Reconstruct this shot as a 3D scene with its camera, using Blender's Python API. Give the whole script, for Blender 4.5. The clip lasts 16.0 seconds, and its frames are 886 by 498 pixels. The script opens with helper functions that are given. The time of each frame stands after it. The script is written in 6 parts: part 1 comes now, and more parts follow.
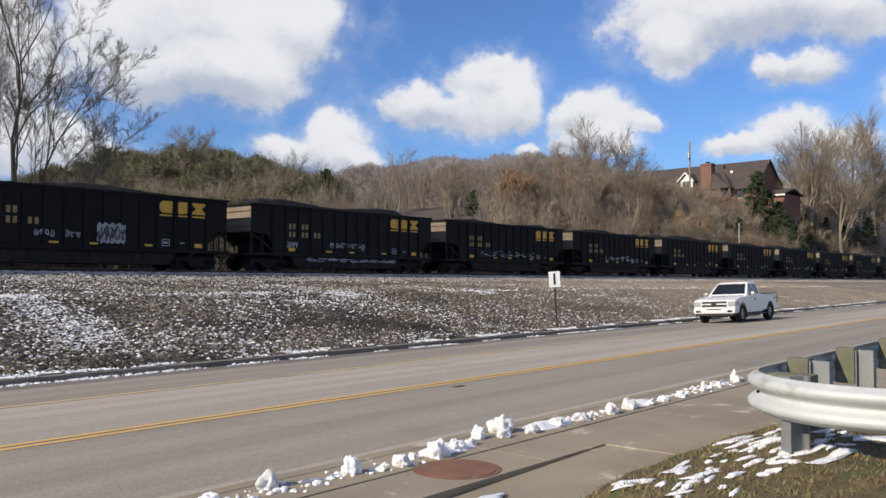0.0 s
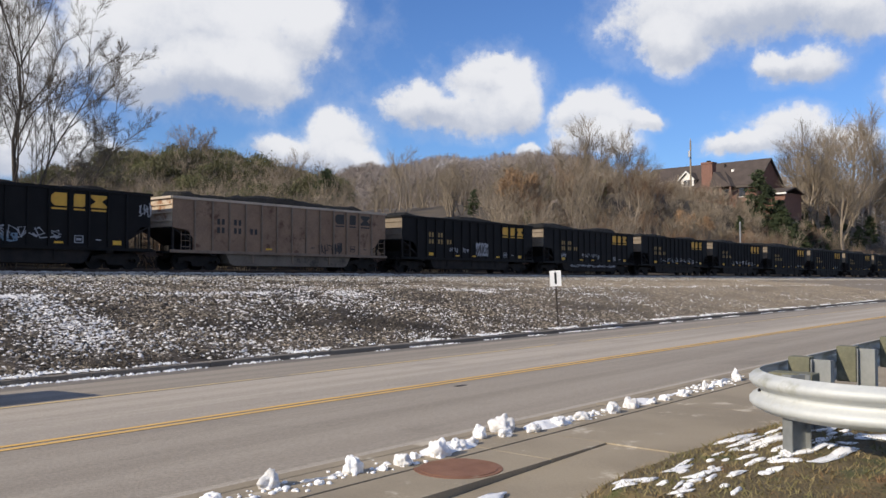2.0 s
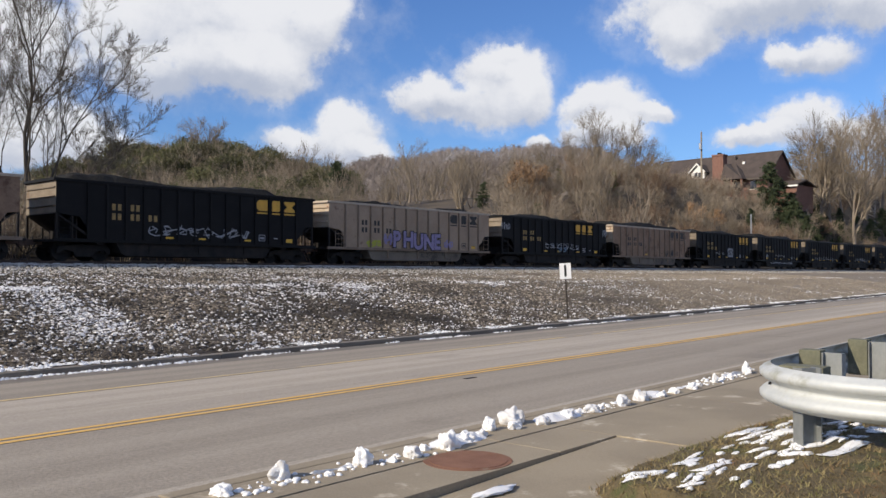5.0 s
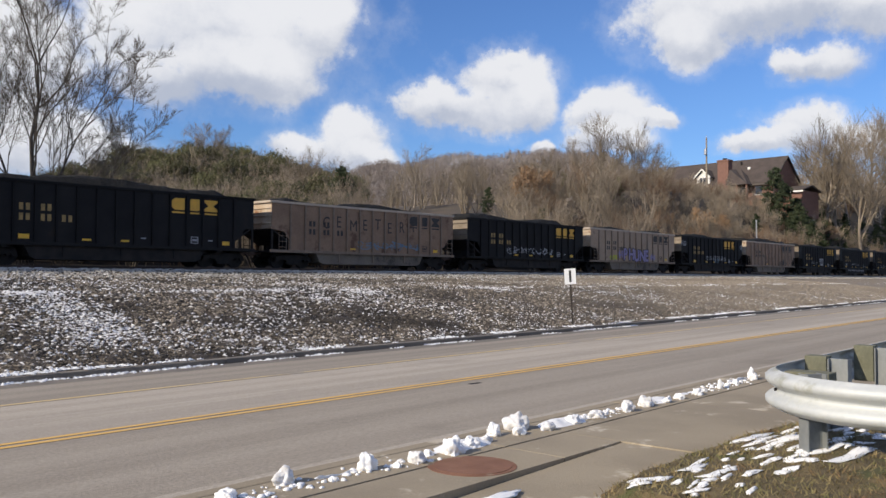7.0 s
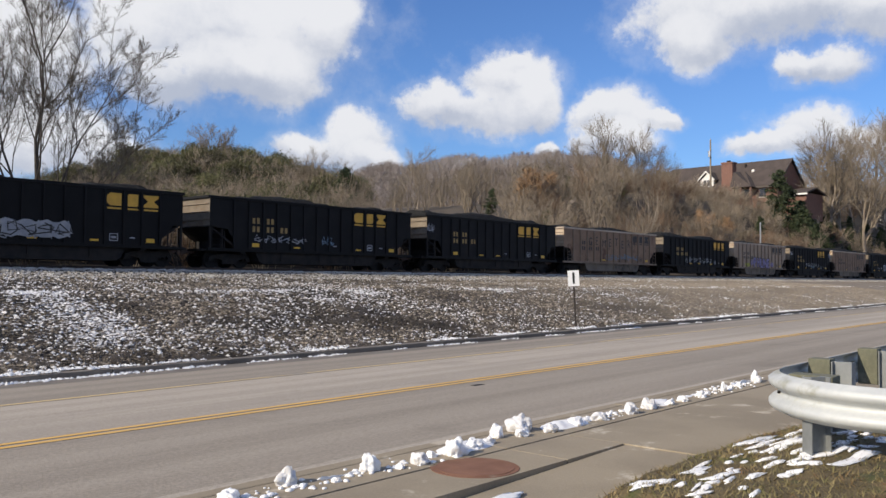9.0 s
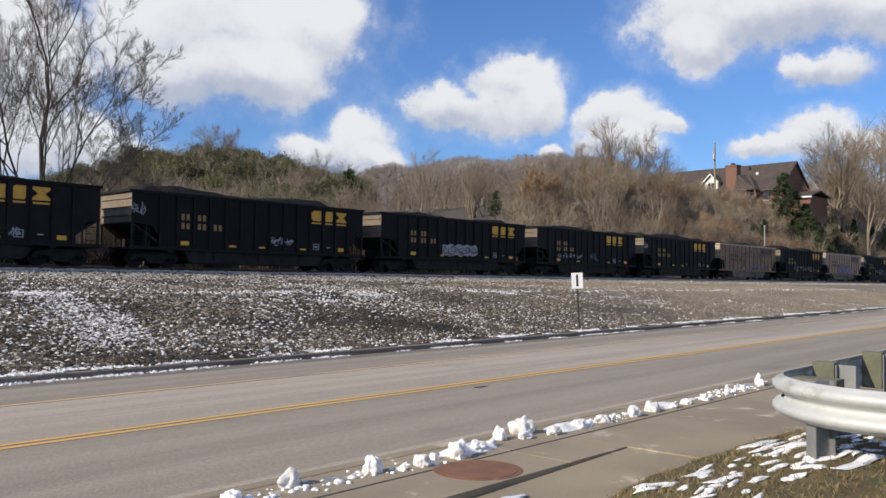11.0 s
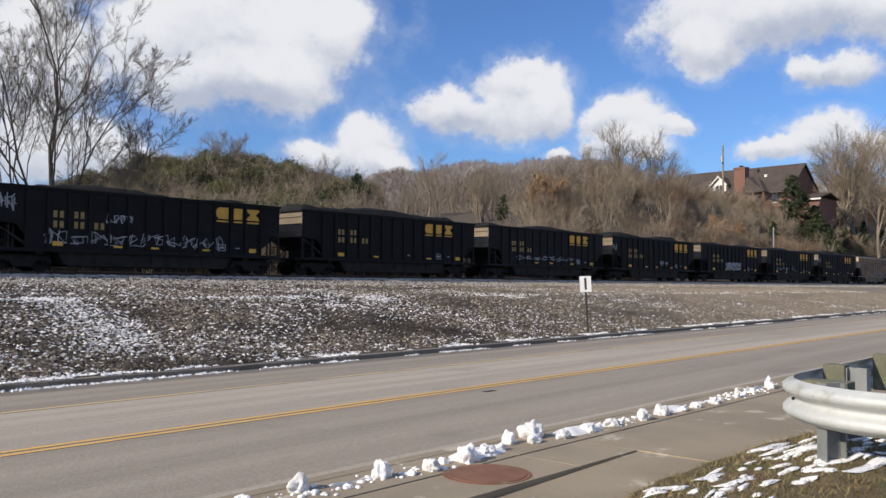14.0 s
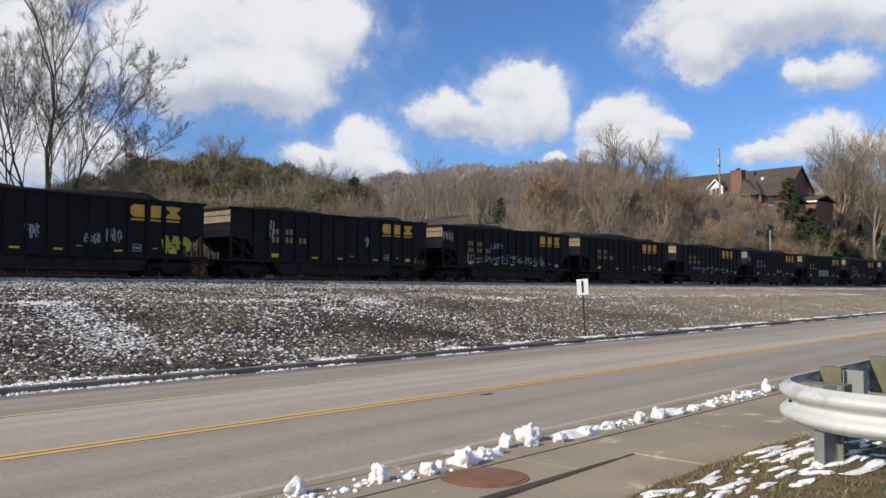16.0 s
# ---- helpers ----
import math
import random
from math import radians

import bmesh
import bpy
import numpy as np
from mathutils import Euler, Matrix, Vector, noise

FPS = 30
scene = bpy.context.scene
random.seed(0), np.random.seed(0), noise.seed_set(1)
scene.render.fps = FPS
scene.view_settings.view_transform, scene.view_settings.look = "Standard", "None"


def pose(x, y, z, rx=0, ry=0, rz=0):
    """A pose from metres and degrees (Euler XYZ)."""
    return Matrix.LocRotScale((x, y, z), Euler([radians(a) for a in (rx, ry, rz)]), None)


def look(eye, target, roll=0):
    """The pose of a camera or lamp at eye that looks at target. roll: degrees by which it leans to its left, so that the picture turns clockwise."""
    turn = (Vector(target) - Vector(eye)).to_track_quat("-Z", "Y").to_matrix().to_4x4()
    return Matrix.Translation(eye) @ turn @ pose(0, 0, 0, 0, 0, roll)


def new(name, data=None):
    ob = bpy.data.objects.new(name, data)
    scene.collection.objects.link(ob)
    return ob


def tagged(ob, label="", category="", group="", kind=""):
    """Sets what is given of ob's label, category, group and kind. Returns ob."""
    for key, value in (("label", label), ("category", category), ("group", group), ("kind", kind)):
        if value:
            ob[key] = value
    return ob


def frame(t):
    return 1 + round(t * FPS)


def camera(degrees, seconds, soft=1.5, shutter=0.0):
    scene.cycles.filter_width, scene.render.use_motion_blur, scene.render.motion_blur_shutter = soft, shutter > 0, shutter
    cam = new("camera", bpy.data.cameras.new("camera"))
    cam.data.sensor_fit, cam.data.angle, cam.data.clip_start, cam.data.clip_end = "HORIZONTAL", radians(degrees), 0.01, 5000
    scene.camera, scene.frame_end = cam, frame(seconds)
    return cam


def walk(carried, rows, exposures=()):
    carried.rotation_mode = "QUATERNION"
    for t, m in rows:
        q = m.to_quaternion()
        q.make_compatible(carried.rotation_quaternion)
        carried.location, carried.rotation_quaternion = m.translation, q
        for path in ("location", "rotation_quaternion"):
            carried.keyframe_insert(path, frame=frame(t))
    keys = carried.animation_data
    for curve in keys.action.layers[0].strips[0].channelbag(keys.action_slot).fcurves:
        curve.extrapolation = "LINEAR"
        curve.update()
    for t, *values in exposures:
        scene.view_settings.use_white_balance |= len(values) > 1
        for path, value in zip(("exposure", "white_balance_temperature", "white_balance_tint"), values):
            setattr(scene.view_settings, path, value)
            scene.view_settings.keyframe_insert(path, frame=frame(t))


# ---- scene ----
EYE = 1.72
cam = camera(55, 16.0, soft=1.5)
walk(cam, [
    (0.0, pose(0, 0, EYE, 91.790, -0.000, -49.397)),
    (0.5, pose(0, 0, EYE, 91.554, -0.011, -49.495)),
    (1.0, pose(0, 0, EYE, 91.569, -0.028, -49.497)),
    (1.5, pose(0, 0, EYE, 91.694, -0.078, -49.434)),
    (2.0, pose(0, 0, EYE, 91.746, 0.125, -49.329)),
    (2.5, pose(0, 0, EYE, 91.725, 0.190, -49.176)),
    (3.0, pose(0, 0, EYE, 91.538, 0.097, -49.076)),
    (3.5, pose(0, 0, EYE, 91.355, 0.001, -48.885)),
    (4.0, pose(0, 0, EYE, 91.291, -0.003, -48.770)),
    (6.5, pose(0, 0, EYE, 91.258, 0.144, -48.604)),
    (7.0, pose(0, 0, EYE, 91.591, -0.007, -48.362)),
    (7.5, pose(0, 0, EYE, 91.802, -0.133, -48.167)),
    (8.0, pose(0, 0, EYE, 91.855, -0.167, -48.027)),
    (8.5, pose(0, 0, EYE, 91.835, -0.237, -48.049)),
    (9.0, pose(0, 0, EYE, 91.683, -0.223, -48.140)),
    (11.5, pose(0, 0, EYE, 91.865, -0.419, -47.850)),
    (12.0, pose(0, 0, EYE, 92.005, -0.231, -47.727)),
    (12.5, pose(0, 0, EYE, 92.162, -0.083, -47.530)),
    (13.0, pose(0, 0, EYE, 92.271, -0.078, -47.431)),
    (13.5, pose(0, 0, EYE, 92.202, -0.110, -47.433)),
    (14.0, pose(0, 0, EYE, 92.085, -0.128, -47.358)),
    (14.5, pose(0, 0, EYE, 92.079, -0.277, -47.315)),
    (15.0, pose(0, 0, EYE, 92.188, -0.184, -47.355)),
    (15.5, pose(0, 0, EYE, 92.262, 0.000, -47.567)),
    (16.0, pose(0, 0, EYE, 92.297, -0.043, -47.549)),
], exposures=[(0, 0.0), (16, 0.0)])

# ---- light ----
SUN_AZ, SUN_EL = 13.0, 30.0     # degrees behind the railway's axis, and above the horizon
sun_way = Vector((-math.cos(radians(SUN_EL)) * math.cos(radians(SUN_AZ)), math.cos(radians(SUN_EL)) * math.sin(radians(SUN_AZ)), math.sin(radians(SUN_EL))))
sun = new("sun", bpy.data.lights.new("sun", "SUN"))
sun.data.energy, sun.data.angle, sun.data.color = 5.0, radians(0.6), (1.0, 0.885, 0.71)
sun.matrix_world = look(sun_way * 50, (0, 0, 0))


class Nodes:
    """Short hand for building node trees."""

    def __init__(self, tree):
        self.tree = tree

    def add(self, kind, **sets):
        n = self.tree.nodes.new(kind)
        for k, v in sets.items():
            if k == "op":
                n.operation = v
            elif k == "blend":
                n.blend_type = v
        return n

    def link(self, a, b):
        self.tree.links.new(a, b)

    def feed(self, socket, v):
        if isinstance(v, bpy.types.NodeSocket):
            self.link(v, socket)
        else:
            socket.default_value = v

    def math(self, op, a, b=0.0, clamp=False):
        n = self.tree.nodes.new("ShaderNodeMath")
        n.operation, n.use_clamp = op, clamp
        self.feed(n.inputs[0], a)
        self.feed(n.inputs[1], b)
        return n.outputs[0]

    def vec(self, op, a, b):
        n = self.tree.nodes.new("ShaderNodeVectorMath")
        n.operation = op
        self.feed(n.inputs[0], a)
        self.feed(n.inputs[1], b)
        return n.outputs["Value"] if op in ("DOT_PRODUCT", "LENGTH", "DISTANCE") else n.outputs[0]

    def noise(self, vector, scale, detail=4.0, rough=0.55, color=False):
        n = self.tree.nodes.new("ShaderNodeTexNoise")
        self.link(vector, n.inputs["Vector"])
        n.inputs["Scale"].default_value, n.inputs["Detail"].default_value, n.inputs["Roughness"].default_value = scale, detail, rough
        return n.outputs["Color" if color else "Fac"]

    def ramp(self, fac, a, b, lo=0.0, hi=1.0):
        n = self.tree.nodes.new("ShaderNodeMapRange")
        n.interpolation_type = "SMOOTHSTEP"
        self.feed(n.inputs["Value"], fac)
        for k, v in (("From Min", a), ("From Max", b), ("To Min", lo), ("To Max", hi)):
            self.feed(n.inputs[k], v)
        return n.outputs["Result"]

    def mix(self, fac, a, b, blend="MIX"):
        n = self.tree.nodes.new("ShaderNodeMix")
        n.data_type, n.blend_type = "RGBA", blend
        self.feed(n.inputs["Factor"], fac)
        self.feed(n.inputs["A"], a)
        self.feed(n.inputs["B"], b)
        return n.outputs["Result"]


world = bpy.data.worlds.new("sky")
scene.world = world
world.use_nodes = True
N = Nodes(world.node_tree)
bg = world.node_tree.nodes["Background"]
sky = N.add("ShaderNodeTexSky")
sky.sky_type, sky.sun_disc = "NISHITA", False
sky.sun_elevation, sky.sun_rotation = radians(SUN_EL), math.atan2(sun_way.x, sun_way.y)
sky.air_density, sky.dust_density, sky.ozone_density = 1.0, 0.4, 2.0
sky_way = N.add("ShaderNodeTexCoord").outputs["Generated"]
# Fair-weather cumulus: soft heaps at their bearings, roughened by noise. Each: bearing and height in degrees, half-width, half-height.
CLOUDS = [
    (57.2, 15.5, 8.6, 4.2), (49.6, 16.4, 2.2, 2.7), (60.2, 12.2, 3.4, 1.5), (54.6, 12.8, 4.6, 1.8), (67.8, 8.1, 5.7, 2.3), (68.5, 13.1, 4.2, 4.0),
    (48.0, 8.8, 2.5, 2.0), (51.4, 8.2, 2.3, 1.0), (46.4, 7.6, 1.9, 0.9), 
    (37.6, 12.8, 3.0, 1.9), (42.7, 11.5, 2.5, 1.4), (39.5, 10.6, 4.1, 1.3), (35.4, 11.4, 1.5, 1.7), (36.8, 14.1, 1.2, 0.7),
    (30.8, 10.2, 2.4, 1.7), (27.4, 10.1, 1.5, 0.5), (31.6, 11.0, 1.6, 1.0), (30.8, 8.9, 2.6, 0.9), (34.9, 8.5, 0.7, 0.5),
    (23.3, 16.8, 5.2, 2.5), (25.0, 14.6, 2.1, 1.5), (18.6, 16.6, 4.6, 2.1), (14.4, 15.6, 2.6, 2.0), (17.2, 12.8, 2.4, 1.1), (19.0, 13.2, 1.3, 0.8),
    (18.2, 9.0, 2.5, 1.4), (21.3, 8.4, 2.0, 0.6), (15.2, 8.0, 2.4, 1.3), (10.5, 11.0, 2.4, 1.6), (75.0, 14.0, 5.0, 4.0),
]
warp = N.vec("SCALE", N.vec("SUBTRACT", N.noise(sky_way, 11.0, 7.0, 0.62, color=True), (0.5, 0.5, 0.5)), (0, 0, 0))
warp.node.inputs["Scale"].default_value = 0.055
bent = N.vec("ADD", sky_way, warp)
heap = None
low = None
for az, el, hw, hh in CLOUDS:
    ca, sa, ce, se = math.cos(radians(az)), math.sin(radians(az)), math.cos(radians(el)), math.sin(radians(el))
    u = N.math("MULTIPLY", N.vec("DOT_PRODUCT", bent, (sa, -ca, 0)), 1 / math.sin(radians(hw)))
    v = N.math("MULTIPLY", N.vec("DOT_PRODUCT", bent, (-se * ca, -se * sa, ce)), 1 / math.sin(radians(hh)))
    ahead = N.math("GREATER_THAN", N.vec("DOT_PRODUCT", bent, (ce * ca, ce * sa, se)), 0.5)
    d2 = N.math("ADD", N.math("MULTIPLY", u, u), N.math("MULTIPLY", v, v))
    one = N.math("MULTIPLY", N.math("SUBTRACT", 1.45, N.math("SQRT", d2)), ahead)
    shade = N.math("MULTIPLY", N.math("MAXIMUM", one, 0.0), N.math("ADD", v, 0.15))
    heap = one if heap is None else N.math("SMOOTH_MAX", heap, one)
    if heap is not one:
        heap.node.inputs[2].default_value = 0.3
    low = shade if low is None else N.math("ADD", low, shade)
fine = N.noise(sky_way, 22.0, 8.0, 0.64)
broad = N.noise(sky_way, 8.0, 5.0, 0.55)
# the rest of the sky carries scattered clouds as well
behind = N.math("MULTIPLY", N.ramp(N.noise(sky_way, 2.6, 5.0, 0.55), 0.52, 0.66), N.ramp(N.vec("DOT_PRODUCT", sky_way, (0.76, 0.65, 0.05)), 0.80, 0.60))
billow = N.math("ADD", N.math("MULTIPLY", N.math("SUBTRACT", fine, 0.5), 1.5), N.math("MULTIPLY", N.math("SUBTRACT", broad, 0.5), 0.9))
body = N.math("ADD", heap, billow)
# a thin veil round each heap, then the dense white
cover = N.math("MAXIMUM", N.math("MAXIMUM", N.ramp(body, 0.12, 0.72), N.ramp(body, -0.2, 0.4, 0.0, 0.2)), behind)
grey = N.math("ADD", N.ramp(low, -1.0, 0.9, 0.0, 0.55), N.math("ADD", N.math("MULTIPLY", fine, 0.6), N.math("MULTIPLY", broad, 0.5)))
cloud_color = N.mix(N.ramp(grey, 0.5, 1.06), (4.9, 5.4, 6.6, 1), (8.6, 8.7, 9.1, 1))
blue = N.mix(1.0, sky.outputs[0], (0.66, 0.93, 1.40, 1), "MULTIPLY")
N.link(N.mix(cover, blue, cloud_color), bg.inputs["Color"])
bg.inputs["Strength"].default_value = 0.095

# ---- materials ----
def rgb(c, k=1.0):
    return (c[0] * k, c[1] * k, c[2] * k, 1)


def mat(name, c1, c2, scale=3.0, rough=0.8, bump=0.3, fine=40.0, metal=0.0, spots=None, spot_scale=1.2, spot_cut=0.6, spread=0.12, dist=0.01, per_object=0.0, spec=0.5):
    """A weathered surface: broad and fine variation between two colours, optional spots of a third with a shape of their own, and relief."""
    m = bpy.data.materials.new(name)
    m.use_nodes = True
    g = Nodes(m.node_tree)
    b = m.node_tree.nodes["Principled BSDF"]
    at = g.add("ShaderNodeTexCoord").outputs["Object"]
    if per_object:
        info = g.add("ShaderNodeObjectInfo")
        off = g.add("ShaderNodeCombineXYZ")
        g.link(g.math("MULTIPLY", info.outputs["Random"], 37.0), off.inputs[0])
        at = g.vec("ADD", at, off.outputs[0])
    n1, n2 = g.noise(at, scale, 5), g.noise(at, fine, 3)
    f = g.math("ADD", g.math("MULTIPLY", g.ramp(n1, 0.3, 0.7), 0.65), g.math("MULTIPLY", g.ramp(n2, 0.3, 0.7), 0.35))
    col = g.mix(f, rgb(c1), rgb(c2))
    if spots:
        col = g.mix(g.ramp(g.noise(at, spot_scale, 6, 0.65), spot_cut, spot_cut + spread), col, rgb(spots))
    if per_object:
        v = g.math("ADD", g.math("MULTIPLY", info.outputs["Random"], per_object), 1.0 - per_object / 2)
        col = g.mix(1.0, col, g.vec("SCALE", (1, 1, 1), (0, 0, 0)), "MULTIPLY")
        sc = col.node.inputs["B"].links[0].from_node
        g.link(v, sc.inputs["Scale"])
    g.link(col, b.inputs["Base Color"])
    g.link(g.math("ADD", g.math("MULTIPLY", n2, 0.2), rough - 0.1, clamp=True), b.inputs["Roughness"])
    b.inputs["Metallic"].default_value = metal
    b.inputs["Specular IOR Level"].default_value = spec
    if bump:
        bp = g.add("ShaderNodeBump")
        bp.inputs["Strength"].default_value, bp.inputs["Distance"].default_value = bump, dist
        g.link(g.math("ADD", n2, n1), bp.inputs["Height"])
        g.link(bp.outputs[0], b.inputs["Normal"])
    return m


YELLOW_LINE = mat("road_paint_yellow", (0.72, 0.43, 0.1), (0.6, 0.39, 0.15), 2.0, 0.8, 0.1, 30.0, spots=(0.4, 0.33, 0.22), spot_scale=3.0, spot_cut=0.68)
YELLOW_FADED = mat("road_paint_faded", (0.66, 0.48, 0.22), (0.54, 0.42, 0.25), 1.5, 0.85, 0.1, 30.0, spots=(0.33, 0.29, 0.24), spot_scale=0.4, spot_cut=0.52)
CONCRETE = mat("concrete", (0.33, 0.275, 0.195), (0.23, 0.19, 0.135), 0.9, 0.9, 0.3, 60.0, spots=(0.47, 0.41, 0.32), spot_scale=1.9, spot_cut=0.57, spread=0.1)
CONCRETE_OLD = mat("concrete_old", (0.2, 0.175, 0.145), (0.13, 0.115, 0.1), 1.5, 0.95, 0.4, 40.0)
SNOW = mat("snow", (0.86, 0.855, 0.85), (0.76, 0.765, 0.78), 6.0, 0.55, 0.5, 60.0, dist=0.01)
SNOW_DIRTY = mat("snow_dirty", (0.8, 0.8, 0.82), (0.55, 0.53, 0.5), 5.0, 0.6, 0.6, 50.0, spots=(0.36, 0.32, 0.26), spot_scale=8.0, spot_cut=0.66)
BALLAST = mat("ballast", (0.27, 0.245, 0.21), (0.6, 0.57, 0.52), 9.0, 0.95, 0.9, 30.0, dist=0.05)
RUST = mat("rusty_iron", (0.17, 0.075, 0.042), (0.25, 0.125, 0.075), 5.0, 0.85, 0.6, 90.0, spots=(0.28, 0.21, 0.15), spot_scale=4.0, spot_cut=0.62)
STEEL_DARK = mat("dark_steel", (0.012, 0.012, 0.014), (0.035, 0.03, 0.027), 2.0, 0.85, 0.3, 30.0, spec=0.2)
RAIL_STEEL = mat("rail_steel", (0.10, 0.06, 0.045), (0.06, 0.045, 0.04), 1.0, 0.7, 0.2, 20.0)
TIE_WOOD = mat("tie_wood", (0.07, 0.055, 0.045), (0.13, 0.11, 0.09), 4.0, 0.95, 0.6, 40.0)



def asphalt_mat(name, c1, c2):
    """Asphalt with stone grain, wheel tracks drawn out along the road, and tar-dark blotches."""
    m = bpy.data.materials.new(name)
    m.use_nodes = True
    g = Nodes(m.node_tree)
    b = m.node_tree.nodes["Principled BSDF"]
    at = g.add("ShaderNodeTexCoord").outputs["Object"]
    drawn = g.vec("MULTIPLY", at, (0.035, 1.0, 1.0))
    bands = g.noise(drawn, 1.1, 4, 0.6)
    grain = g.noise(at, 26.0, 3, 0.7)
    blot = g.noise(at, 0.5, 5, 0.65)
    f = g.math("ADD", g.math("MULTIPLY", g.ramp(bands, 0.3, 0.7), 0.45), g.math("MULTIPLY", g.ramp(grain, 0.25, 0.75), 0.55))
    col = g.mix(f, rgb(c1), rgb(c2))
    col = g.mix(g.math("MULTIPLY", g.ramp(blot, 0.56, 0.75), 0.35), col, rgb(c1, 0.7))
    g.link(col, b.inputs["Base Color"])
    b.inputs["Roughness"].default_value = 0.92
    bp = g.add("ShaderNodeBump")
    bp.inputs["Strength"].default_value, bp.inputs["Distance"].default_value = 0.6, 0.012
    g.link(grain, bp.inputs["Height"])
    g.link(bp.outputs[0], b.inputs["Normal"])
    return m


ROAD_DARK = asphalt_mat("road_asphalt", (0.185, 0.158, 0.127), (0.37, 0.322, 0.262))
ROAD_PALE = asphalt_mat("road_asphalt_worn", (0.25, 0.217, 0.178), (0.49, 0.43, 0.355))

# ---- mesh tools ----
def mesh_of(name, verts, faces, material=None, smooth=False):
    me = bpy.data.meshes.new(name)
    me.from_pydata([tuple(v) for v in verts], [], [tuple(f) for f in faces])
    me.update()
    if material:
        me.materials.append(material)
    if smooth:
        me.polygons.foreach_set("use_smooth", [True] * len(me.polygons))
    return me


def from_bm(name, bm, material=None, smooth=False):
    me = bpy.data.meshes.new(name)
    bmesh.ops.recalc_face_normals(bm, faces=bm.faces)
    bm.to_mesh(me)
    bm.free()
    if material:
        me.materials.append(material)
    if smooth:
        me.polygons.foreach_set("use_smooth", [True] * len(me.polygons))
    return me


def put(name, me, parent=None, label="", at=None):
    ob = new(name, me)
    if parent is not None:
        ob.parent = parent
    if at is not None:
        ob.matrix_basis = at
    if label:
        ob["label"] = label
    return ob


def part(name, bm, material, parent, label="", smooth=False, at=None):
    return put(name, from_bm(name, bm, material, smooth), parent, label, at)


def bm_box(bm, x0, x1, y0, y1, z0, z1, bevel=0.0):
    r = bmesh.ops.create_cube(bm, size=1.0, matrix=Matrix.Translation(((x0 + x1) / 2, (y0 + y1) / 2, (z0 + z1) / 2)) @ Matrix.Diagonal((x1 - x0, y1 - y0, z1 - z0, 1)))
    if bevel:
        edges = list({e for v in r["verts"] for e in v.link_edges})
        bmesh.ops.bevel(bm, geom=edges, offset=bevel, segments=2, profile=0.6, affect="EDGES")
    return bm


def box(x0, x1, y0, y1, z0, z1, bevel=0.0):
    return bm_box(bmesh.new(), x0, x1, y0, y1, z0, z1, bevel)


def bm_cyl(bm, p, q, r0, r1=None, sides=12):
    p, q = Vector(p), Vector(q)
    r1 = r0 if r1 is None else r1
    m = Matrix.Translation((p + q) / 2) @ (q - p).to_track_quat("Z", "Y").to_matrix().to_4x4()
    bmesh.ops.create_cone(bm, cap_ends=True, segments=sides, radius1=r0, radius2=r1, depth=(q - p).length, matrix=m)
    return bm


def cyl(p, q, r0, r1=None, sides=12):
    return bm_cyl(bmesh.new(), p, q, r0, r1, sides)


def prism(outline, y0, y1, axis="y"):
    """A solid from an outline in x, z, between two y."""
    bm = bmesh.new()
    a = [bm.verts.new((x, y0, z)) for x, z in outline]
    b = [bm.verts.new((x, y1, z)) for x, z in outline]
    n = len(outline)
    bm.faces.new(a)
    bm.faces.new(b[::-1])
    for i in range(n):
        bm.faces.new((a[i], b[i], b[(i + 1) % n], a[(i + 1) % n]))
    return bm


def sheet(f, us, vs):
    """Vertices and faces of a grid whose points are f(u, v)."""
    vs, us = list(vs), list(us)
    verts = [f(u, v) for v in vs for u in us]
    n = len(us)
    faces = [(j * n + i, j * n + i + 1, (j + 1) * n + i + 1, (j + 1) * n + i) for j in range(len(vs) - 1) for i in range(n - 1)]
    return verts, faces


def smooth01(t):
    t = min(max(t, 0.0), 1.0)
    return t * t * (3 - 2 * t)


def fbm(x, y, z=0.0, octaves=4):
    return noise.fractal(Vector((x, y, z)), 1.0, 2.0, octaves)


def steps(a, b, n):
    return [a + (b - a) * i / n for i in range(n + 1)]


# ---- the lie of the land ----
# x runs along the road and the railway, y away from the viewer, z up.
GRADE = 0.006          # the railway's fall along x
KERB_Y, FAR_Y = 5.50, 18.30
TRACK_Y = 38.80


def road_z(y):
    return -0.045 * (y - 5.7)


PROFILE = [(18.32, -0.45), (18.75, -0.44), (20.5, -0.15), (23.0, 0.38), (26.3, 1.05), (27.6, 1.20), (28.6, 1.24), (33.0, 1.42), (34.6, 1.62), (36.2, 1.93), (37.2, 1.96), (40.6, 1.96), (42.5, 1.75)]


def bank_z(x, y):
    for (y0, z0), (y1, z1) in zip(PROFILE, PROFILE[1:]):
        if y <= y1:
            z = z0 + (z1 - z0) * max(0.0, (y - y0) / (y1 - y0))
            break
    else:
        z = PROFILE[-1][1]
    return z - GRADE * x * smooth01((y - 19) / 8)


